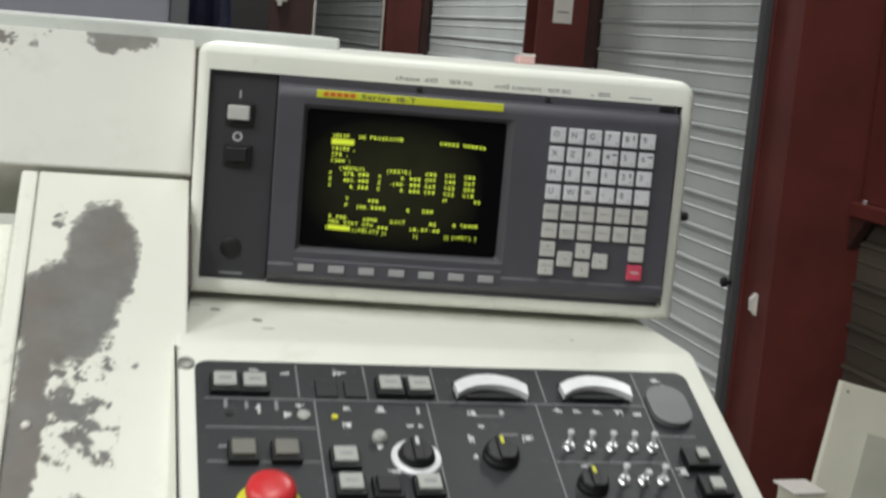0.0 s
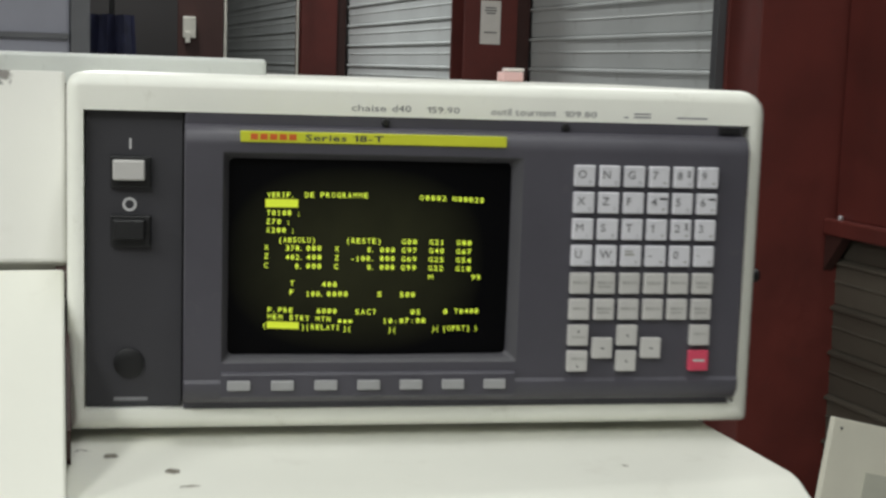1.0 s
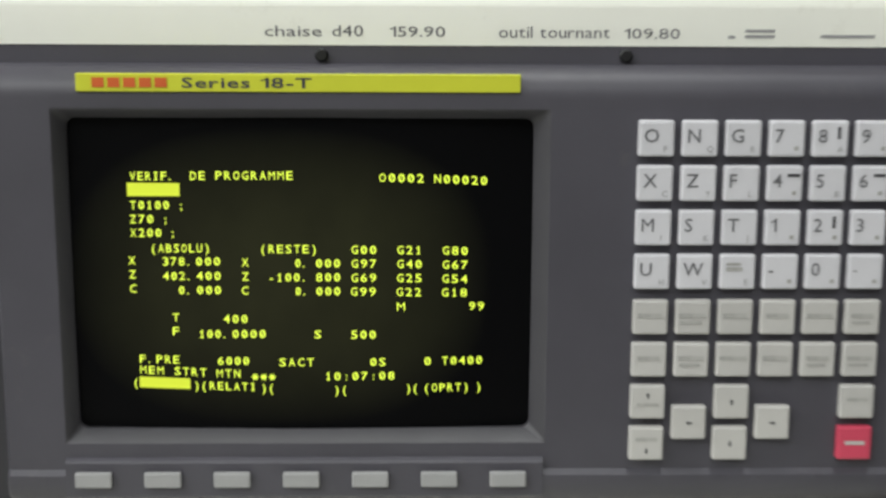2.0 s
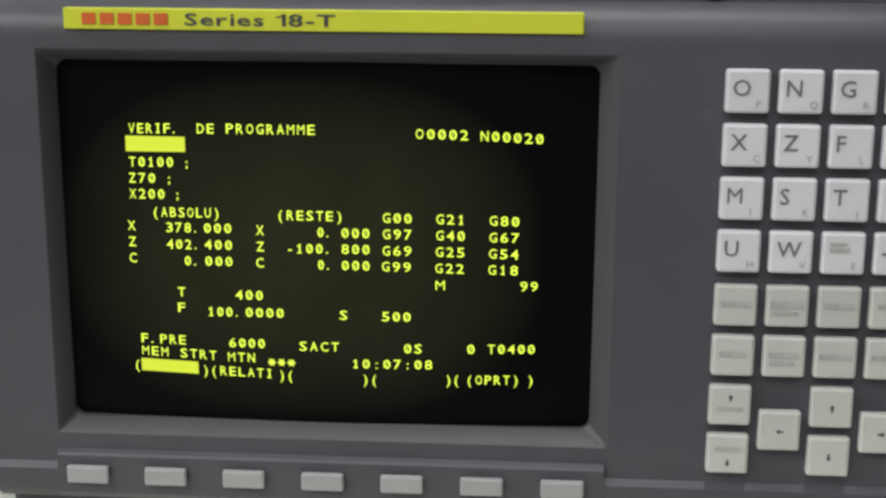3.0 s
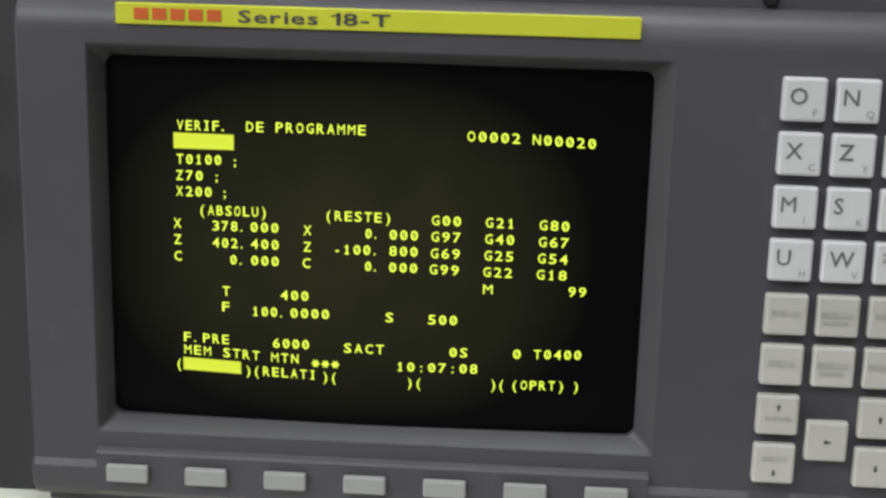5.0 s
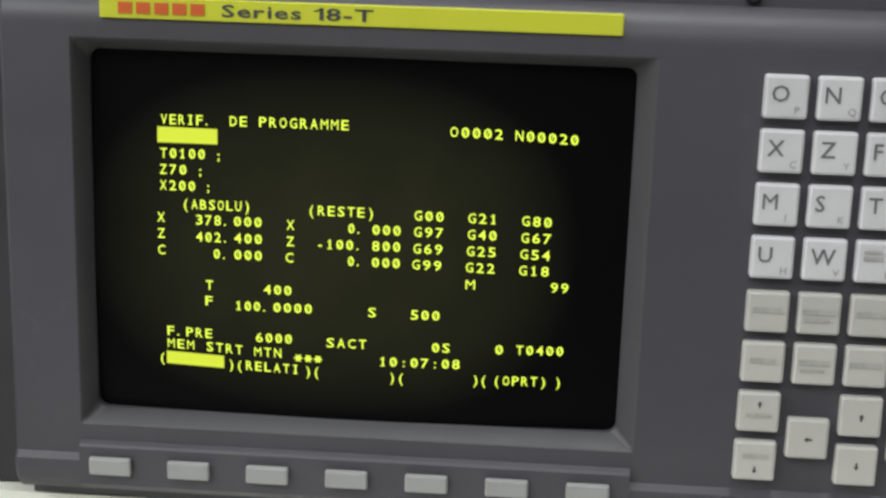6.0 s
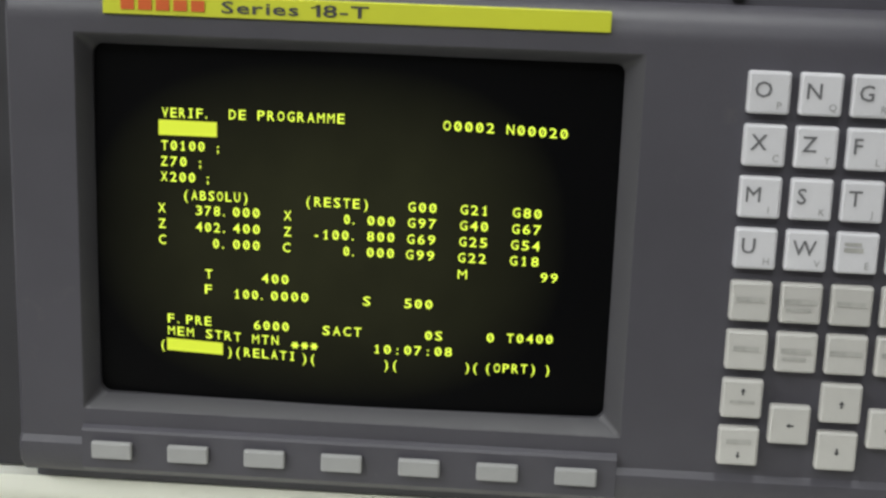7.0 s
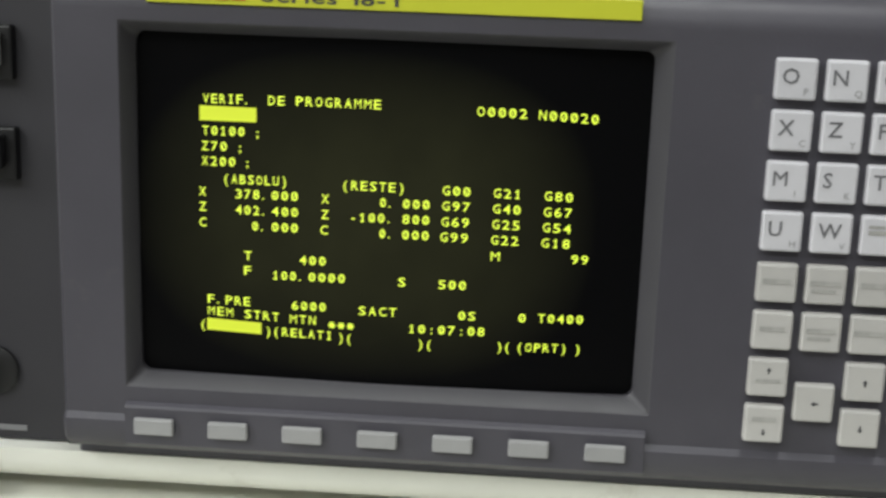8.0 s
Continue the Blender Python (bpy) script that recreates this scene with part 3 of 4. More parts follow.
for u, v, cap in ((0.042, 0.059, M_WHITECAP), (0.068, 0.059, M_WHITECAP), (0.190, 0.057, M_WHITECAP), (0.217, 0.057, M_WHITECAP), (0.054, 0.146, M_GREYCAP), (0.090, 0.145, M_GREYCAP), (0.139, 0.152, M_WHITECAP), (0.140, 0.184, M_WHITECAP), (0.206, 0.183, M_WHITECAP), (0.171, 0.186, M_BLACK)):
    button = push_button(u, v, cap, label="olive grey button cap" if cap is M_GREYCAP else "")
    if cap is M_WHITECAP:
        vv = v + 0.0157 * u
        part("cap_print", box(u - 0.0055, u + 0.0055, -vv - 0.002, -vv + 0.001, TOP + 0.0101, TOP + 0.0103), M_INKFAINT, button, "faded dark print bar")
for u in (0.132, 0.158):
    part("blank_cover", box(u - 0.010, u + 0.010, -0.074, -0.052, TOP, TOP + 0.003, 0.001), M_BLANK, switch_panel, "dark blank cover")


def arc_scale(u, v, name="feed_dial"):
    """A thumb-wheel dial: dark slot and a silver curved scale standing over it."""
    v += 0.0157 * u
    base = part(name, box(u - 0.034, u + 0.034, -v - 0.012, -v + 0.012, TOP, TOP + 0.002, 0.0008), M_BLACK, switch_panel)
    pts_out, pts_in = [], []
    for k in range(21):
        a = radians(45 + 90 * k / 20)
        pts_out.append((u + 0.049 * math.cos(a), -v - 0.030 + 0.046 * math.sin(a)))
        pts_in.append((u + 0.047 * math.cos(a), -v - 0.0455 + 0.047 * math.sin(a)))
    bb = prism(pts_out + list(reversed(pts_in)), TOP + 0.0025, TOP + 0.009, "z")
    scale = part("scale_ring", bb, M_DIAL, base, "silver curved dial scale")
    part("index_mark", box(u - 0.004, u + 0.016, -v + 0.0165, -v + 0.019, TOP + 0.0005, TOP + 0.0012), M_ESTOPBASE, base, "yellow index mark")
    part("wheel_rim", box(u - 0.026, u + 0.026, -v - 0.013, -v - 0.009, TOP + 0.0025, TOP + 0.006, 0.001), M_BLACK, base, "dark thumb-wheel edge")


arc_scale(0.284, 0.057)
arc_scale(0.386, 0.054)


def rotary(u, v, r, ring=None, label=""):
    base = part("rotary_knob", lathe(((r, 0.0), (r, 0.004), (r * 0.92, 0.0055), (r * 0.88, 0.010), (r * 0.78, 0.0115)), 24), M_BLACK, switch_panel, label, angle=35, at=on_panel(u, v))
    part("pointer", box(-0.0015, 0.0015, r * 0.2, r * 0.75, 0.0136, 0.0142), M_ESTOPBASE if ring is None else M_WHITEPRINT, base)
    part("grip", box(-r * 0.28, r * 0.28, -r * 0.86, r * 0.86, 0.0095, 0.0135, 0.001), M_BLACK, base)
    if ring:
        part("ring", lathe(((r * 1.32, 0.0), (r * 1.32, 0.002), (r * 1.05, 0.003)), 32), ring, base, "silver ring", angle=35)


rotary(0.201, 0.147, 0.0165, M_DIAL, "black rotary knob in a silver ring")
rotary(0.277, 0.143, 0.0165, None, "black rotary selector knob")
rotary(0.352, 0.177, 0.014, None, "black rotary selector knob")
part("white_pilot", lathe(((0.0065, 0.0), (0.0065, 0.005), (0.004, 0.008)), 18), M_WHITECAP, switch_panel, "small white pilot button", angle=35, at=on_panel(0.172, 0.124))
part("yellow_pilot", lathe(((0.003, 0.0), (0.003, 0.0015)), 14), M_ESTOPBASE, switch_panel, "small yellow mark", at=on_panel(0.136, 0.097))

estop = part("emergency_stop", lathe(((0.027, 0.0), (0.027, 0.006), (0.022, 0.010)), 32), M_ESTOPBASE, switch_panel, "yellow collar of the stop button", angle=35, at=on_panel(0.071, 0.211))
part("mushroom_cap", lathe(((0.012, 0.010), (0.012, 0.016), (0.0195, 0.018), (0.0205, 0.022), (0.019, 0.027), (0.014, 0.0295), (0.006, 0.030)), 32), M_ESTOP, estop, "red mushroom cap", angle=60)


def toggle(u, v, lean):
    base = part("toggle_switch", lathe(((0.0062, 0.0), (0.0062, 0.0016), (0.0044, 0.0022), (0.0038, 0.0050)), 6), M_CHROME, switch_panel, "chrome toggle switch", angle=35, at=on_panel(u, v))
    # lever takes the pale dial silver: the chrome's sparkle is put into this colour
    part("lever", lathe(((0.0017, 0.0), (0.0022, 0.0075), (0.0034, 0.0095), (0.0026, 0.0120)), 12), M_DIAL, base, angle=40, at=pose(0, 0, 0.005, lean))


for k, u in enumerate((0.339, 0.359, 0.379, 0.399, 0.418)):
    toggle(u + 0.004, 0.128, -22)
for k, u in enumerate((0.379, 0.397, 0.415)):
    toggle(u + 0.004, 0.170, -22 if k != 1 else 20)
random.seed(4)


def print_mark(u, v, w, h):
    """A worn printed symbol: a few thin strokes inside its small field."""
    bm = bmesh.new()
    if min(w, h) < 0.0035:
        box(u - w / 2, u + w / 2, -v - h / 2, -v + h / 2, TOP + 0.0001, TOP + 0.0004, bm=bm)
    else:
        for k in range(4):
            sw, sh = (random.uniform(0.4, 0.9) * w, 0.0011) if k % 2 else (0.0011, random.uniform(0.4, 0.9) * h)
            cx, cy = u + random.uniform(-0.5, 0.5) * (w - sw), -v + random.uniform(-0.5, 0.5) * (h - sh)
            box(cx - sw / 2, cx + sw / 2, cy - sh / 2, cy + sh / 2, TOP + 0.0001 + 0.0001 * k, TOP + 0.0004 + 0.0001 * k, bm=bm)
        r = min(w, h) * 0.22
        box(u - r, u + r, -v - r, -v + r, TOP + 0.0001, TOP + 0.00085, bm=bm)
    part("print_mark", bm, M_WHITEPRINT if min(w, h) >= 0.0035 else M_LINE, switch_panel)


for u, v, w, h in ((0.097, 0.040, 0.010, 0.006), (0.146, 0.038, 0.014, 0.007), (0.069, 0.036, 0.010, 0.004), (0.205, 0.037, 0.020, 0.002), (0.142, 0.032, 0.004, 0.002), (0.344, 0.079, 0.011, 0.007), (0.363, 0.080, 0.011, 0.007),
                   (0.382, 0.080, 0.010, 0.007), (0.402, 0.080, 0.011, 0.007), (0.421, 0.081, 0.009, 0.006), (0.263, 0.086, 0.014, 0.008), (0.290, 0.085, 0.005, 0.006), (0.277, 0.090, 0.028, 0.0015), (0.268, 0.104, 0.010, 0.004),
                   (0.254, 0.121, 0.008, 0.012), (0.307, 0.119, 0.012, 0.010), (0.291, 0.114, 0.016, 0.002), (0.254, 0.143, 0.005, 0.006), (0.042, 0.082, 0.003, 0.012), (0.060, 0.084, 0.003, 0.010), (0.069, 0.088, 0.006, 0.014), (0.086, 0.084, 0.003, 0.012),
                   (0.095, 0.096, 0.008, 0.010), (0.105, 0.083, 0.014, 0.007), (0.147, 0.085, 0.010, 0.007), (0.147, 0.108, 0.011, 0.010), (0.178, 0.084, 0.010, 0.010), (0.212, 0.084, 0.004, 0.012), (0.202, 0.106, 0.008, 0.004), (0.212, 0.106, 0.006, 0.005), (0.040, 0.137, 0.012, 0.003),
                   (0.172, 0.134, 0.006, 0.006), (0.180, 0.164, 0.012, 0.007), (0.442, 0.158, 0.014, 0.012), (0.454, 0.032, 0.012, 0.008), (0.352, 0.152, 0.010, 0.004), (0.460, 0.040, 0.004, 0.006)):
    print_mark(u, v + 0.0157 * u, w, h)
part("black_mark", lathe(((0.004, 0.0), (0.004, 0.001)), 14), M_BLACK, switch_panel, at=on_panel(0.045, 0.095))
part("pilot_lens", lathe(((0.006, 0.0), (0.006, 0.002), (0.003, 0.004)), 16), M_WHITECAP, switch_panel, "pale pilot lens", angle=35, at=on_panel(0.109, 0.096))
plug = part("cover_plate", prism(rounded(0.435, 0.474, -0.106, -0.052, 0.018), TOP + 0.0002, TOP + 0.006, "z"), M_STICKER, switch_panel, "grey rounded cover plate")
part("rocker_base", box(0.446, 0.478, -0.163, -0.139, TOP, TOP + 0.008, 0.001), M_BLACK, switch_panel, "black rocker switch")
part("rocker_cap", box(0.458, 0.468, -0.156, -0.144, TOP + 0.0082, TOP + 0.012, 0.001), M_WHITECAP, switch_panel, "white rocker cap")
part("rocker_base", box(0.450, 0.478, -0.199, -0.175, TOP, TOP + 0.008, 0.001), M_BLACK, switch_panel, "black rocker switch")
part("rocker_cap", box(0.458, 0.470, -0.195, -0.181, TOP + 0.0082, TOP + 0.012, 0.001), M_WHITECAP, switch_panel, "white rocker cap")

# ---- control cabinet: the cream case ----
cabinet = thing("control_cabinet", pose(0, 0, 0), "cream enamelled sheet-metal cabinet holding the machine control", "cabinet")
X0, X1, Z0, Z1 = -0.2155, 0.3005, 1.1788, 1.4355
HX0, HX1, HZ0, HZ1 = -0.2032, 0.2872, 1.1945, 1.4092
BACK = 0.36


def case_outline(inset, top_r=0.019, low_r=0.005, steps=6):
    pts = []
    for cx, cz, r, a0 in ((X1, Z1, top_r, 0), (X0, Z1, top_r * 0.6, 90), (X0, Z0, low_r, 180), (X1, Z0, low_r, 270)):
        sx, sz = (-1 if cx == X1 else 1), (-1 if cz == Z1 else 1)
        for k in range(steps + 1):
            a = radians(a0 + 90 * k / steps)
            rr = max(r - inset, 0.0008)
            pts.append((cx + sx * max(r, inset + 0.0008) + rr * math.cos(a), cz + sz * max(r, inset + 0.0008) + rr * math.sin(a)))
    return pts


b = bmesh.new()
rings = []
FRONT = 0.016
R = 0.010
for y, inset in ((BACK, 0.006), (BACK - 0.006, 0.0), *((FRONT + R * (1 - math.sin(radians(a))), R * (1 - math.cos(radians(a)))) for a in (0, 20, 40, 60, 80, 90))):
    ins = inset
    rings.append([b.verts.new((x, y, z)) for x, z in case_outline(ins)])
lip = [b.verts.new((min(max(v.co.x, HX0), HX1), FRONT, min(max(v.co.z, HZ0), HZ1))) for v in rings[-1]]
deep = [b.verts.new((v.co.x, 0.040, v.co.z)) for v in lip]
rings += [lip, deep]
n = len(rings[0])
for a, c in zip(rings, rings[1:]):
    for k in range(n):
        try:
            b.faces.new((a[k], a[(k + 1) % n], c[(k + 1) % n], c[k]))
        except ValueError:
            pass
b.faces.new(rings[0])
bmesh.ops.remove_doubles(b, verts=b.verts, dist=1e-6)
bmesh.ops.dissolve_degenerate(b, edges=b.edges, dist=1e-6)
shell = part("shell", finish(b), M_CASE, cabinet, "cream enamelled shell with rounded edges", angle=38)
part("backing", box(HX0 + 0.0005, HX1 - 0.0005, 0.0365, 0.0395, HZ0 + 0.0005, HZ1 - 0.0005), M_BLACK, cabinet)
part("swivel_foot", lathe(((0.10, 0.0), (0.10, 0.0065), (0.09, 0.0079)), 36), M_DESK, cabinet, at=pose(0.03, 0.16, 1.1708))
# handwritten-looking tool notes on the rim
for text, x, z, w, h in (("chaise", -0.0158, 1.4131, 0.0250, 0.0046), ("d40", 0.0138, 1.4131, 0.0135, 0.0048), ("159.90", 0.0386, 1.4131, 0.0246, 0.0044), ("outil tournant", 0.0868, 1.4128, 0.0488, 0.0050), ("109.80", 0.1416, 1.4126, 0.0250, 0.0044)):
    bm = lettering(text, h)
    xs = [v.co.x for v in bm.verts]
    k = w / (max(xs) - min(xs))
    for v in bm.verts:
        v.co = (x + (v.co.x - min(xs)) * k, FRONT - 0.0003, z + v.co.z)
    part("tool_note", bm, M_NOTEINK, shell, "dark lettered tool note")
for x, w, z in ((0.188, 0.003, 1.4128), (0.1955, 0.013, 1.4155), (0.1955, 0.013, 1.4131), (0.229, 0.024, 1.4133)):
    part("note_bar", plate(x, x + w, z, z + 0.0012, FRONT - 0.0003), M_INKFAINT, shell, "faded unreadable note")
part("side_knob", lathe(((0.003, 0.0), (0.003, 0.006), (0.0055, 0.008), (0.0055, 0.013), (0.004, 0.015)), 18), M_BLACK, cabinet, "small black knob", angle=35, at=pose(X1, 0.05, 1.2900, 0, 90))

# switch strip
strip = part("switch_plate", box(HX0 + 0.001, -0.1352, 0.024, 0.028, HZ0 + 0.001, HZ1 - 0.001), M_SWITCHPLATE, cabinet, "dark grey switch plate")


def power_button(z, cap, label):
    base = part("power_button", box(-0.1850, -0.1568, 0.0185, 0.0238, z - 0.0130, z + 0.0095, 0.001), M_BLACK, strip)
    part("button_cap", box(-0.1830, -0.1608, 0.0120, 0.0183, z - 0.0072, z + 0.0072, 0.0014), cap, base, label)


power_button(1.3675, M_KEYGREY, "pale grey power-on cap")
power_button(1.3255, M_BLACK, "black power-off cap")
part("on_mark", box(-0.1722, -0.1707, 0.0232, 0.0238, 1.3820, 1.3895), M_WHITEPRINT, strip, "white upright bar mark")
b = bmesh.new()
ring_o = [b.verts.new((-0.1720 + 0.0050 * math.cos(a), 0.0236, 1.3425 + 0.0050 * math.sin(a))) for a in [2 * math.pi * k / 24 for k in range(24)]]
ring_i = [b.verts.new((-0.1720 + 0.0031 * math.cos(a), 0.0236, 1.3425 + 0.0031 * math.sin(a))) for a in [2 * math.pi * k / 24 for k in range(24)]]
for k in range(24):
    b.faces.new((ring_o[k], ring_o[(k + 1) % 24], ring_i[(k + 1) % 24], ring_i[k]))
part("off_mark", finish(b), M_WHITEPRINT, strip, "white ring mark")
part("hole_plug", lathe(((0.0108, 0.0), (0.0108, 0.0018), (0.009, 0.0026), (0.004, 0.0028)), 28), M_BLACK, strip, "black hole plug", angle=35, at=pose(-0.1722, 0.0238, 1.2274, 90))
part("strip_label", box(-0.1830, -0.1590, 0.0232, 0.0238, 1.1995, 1.2020), M_LINE, strip, "faded grey label")

block = thing("eraser_block", pose(0.163, 0.30, 1.4356, 0, 0, 14), "small pink and white block lying on the cabinet top", "eraser")
part("body", box(-0.011, 0.011, -0.007, 0.007, 0.0, 0.009, 0.0015), M_PINK, block)
part("tip", box(-0.006, 0.012, -0.006, 0.006, 0.0092, 0.0125, 0.001), M_PAPER, block, "white paper scrap")

# ---- control unit with tube and keypad ----
unit = thing("control_unit", pose(0, 0, 0), "dark grey machine control unit with tube screen and keypad", "control panel")
UX0, UX1 = -0.1335, 0.2822
SX0, SX1, SZ0, SZ1 = -0.1070, 0.1090, 1.2318, 1.3828   # outer edge of the bezel funnel
TX0, TX1, TZ0, TZ1 = -0.1024, 0.1024, 1.2362, 1.3780   # tube opening
profile = [(0.0165, 1.4088), (0.0165, 1.4012)]
for a in (6, 20, 36, 52, 68, 84):
    profile.append((0.0150 * (1 - math.sin(radians(a))), 1.3885 + 0.0128 * math.cos(radians(a))))
profile += [(0.0, 1.3870), (0.0, SZ1), (0.0, SZ0), (0.0, 1.2196), (-0.0022, 1.2172), (-0.0024, 1.2140), (-0.0014, 1.2085), (0.0030, 1.2035), (0.0090, 1.2012), (0.0165, 1.2000), (0.0165, 1.1948)]
b = bmesh.new()
cols = [UX0, UX0 + 0.0012, SX0, SX1, UX1 - 0.0012, UX1]
grid = []
for i, x in enumerate(cols):
    sink = 0.0012 if i in (0, len(cols) - 1) else 0.0
    grid.append([b.verts.new((x, y + sink, z)) for y, z in profile])
hole = profile.index((0.0, SZ1))
for i in range(len(cols) - 1):
    for j in range(len(profile) - 1):
        if i == 2 and j == hole:
            continue
        b.faces.new((grid[i][j], grid[i + 1][j], grid[i + 1][j + 1], grid[i][j + 1]))
for col in (grid[0], grid[-1]):
    back = [b.verts.new((v.co.x, 0.036, v.co.z)) for v in col]
    for j in range(len(col) - 1):
        b.faces.new((col[j], col[j + 1], back[j + 1], back[j]))
housing = part("housing", finish(b), M_HOUSING, unit, "dark grey moulded front with rounded top", angle=32)

# funnel-shaped bezel down to the tube
b = bmesh.new()
def loop(x0, x1, z0, z1, y, r, steps=5):
    return [b.verts.new((px, y, pz)) for px, pz in rounded(x0, x1, z0, z1, r, steps)]
l0 = loop(SX0, SX1, SZ0, SZ1, 0.0, 0.0001)
l1 = loop(SX0 + 0.0008, SX1 - 0.0008, SZ0 + 0.0008, SZ1 - 0.0008, 0.0008, 0.002)
l2 = loop(TX0, TX1, TZ0, TZ1, 0.0085, 0.004)
l3 = loop(TX0, TX1, TZ0, TZ1, 0.024, 0.004)
for p, q in ((l0, l1), (l1, l2), (l2, l3)):
    for k in range(len(p)):
        b.faces.new((p[k], p[(k + 1) % len(p)], q[(k + 1) % len(p)], q[k]))
part("bezel", finish(b), paint("bezel_plastic", (0.058, 0.056, 0.064), 0.48, 0.08, 12.0, 700, 0.3, 0.0002), unit, "sloping grey screen bezel", angle=20)


def tube_y(x, z):
    return 0.0055 + 0.0055 * ((x / 0.1) ** 2 * 0.6 + ((z - 1.308) / 0.07) ** 2 * 0.45)


b = bmesh.new()
NX, NZ = 26, 20
verts = [[b.verts.new((TX0 - 0.004 + (TX1 - TX0 + 0.008) * i / NX, 0, TZ0 - 0.004 + (TZ1 - TZ0 + 0.008) * j / NZ)) for j in range(NZ + 1)] for i in range(NX + 1)]
for row in verts:
    for v in row:
        v.co.y = tube_y(v.co.x, v.co.z)
for i in range(NX):
    for j in range(NZ):
        b.faces.new((verts[i][j], verts[i + 1][j], verts[i + 1][j + 1], verts[i][j + 1]))
for f in b.faces:
    f.smooth = True
tube = part("screen_tube", b, M_TUBE, unit, "dark tube face with yellow-green text")

def screen_line(text, x0, x1, z0, z1, height=0.0037):
    """A row of phosphor characters from x0 to x1; its foot runs from z0 to z1."""
    cell = (x1 - x0) / (len(text) - 0.15)
    bm = lettering(text, height, 0.010, cell)
    for v in bm.verts:
        x = x0 + v.co.x
        z = v.co.z + z0 + (z1 - z0) * v.co.x / (x1 - x0)
        v.co = (x, tube_y(x, z) - 0.0004, z)
    part("screen_text", bm, M_PHOSPHOR, tube)


def screen_bar(x0, x1, z0, z1, z2, z3):
    """A lit field: lower left, lower right, upper right and upper left heights."""
    bm = bmesh.new()
    bm.faces.new([bm.verts.new((x, tube_y(x, z) - 0.0004, z)) for x, z in ((x0, z0), (x1, z1), (x1, z2), (x0, z3))])
    part("screen_bar", bm, M_PHOSPHORBAR, tube)


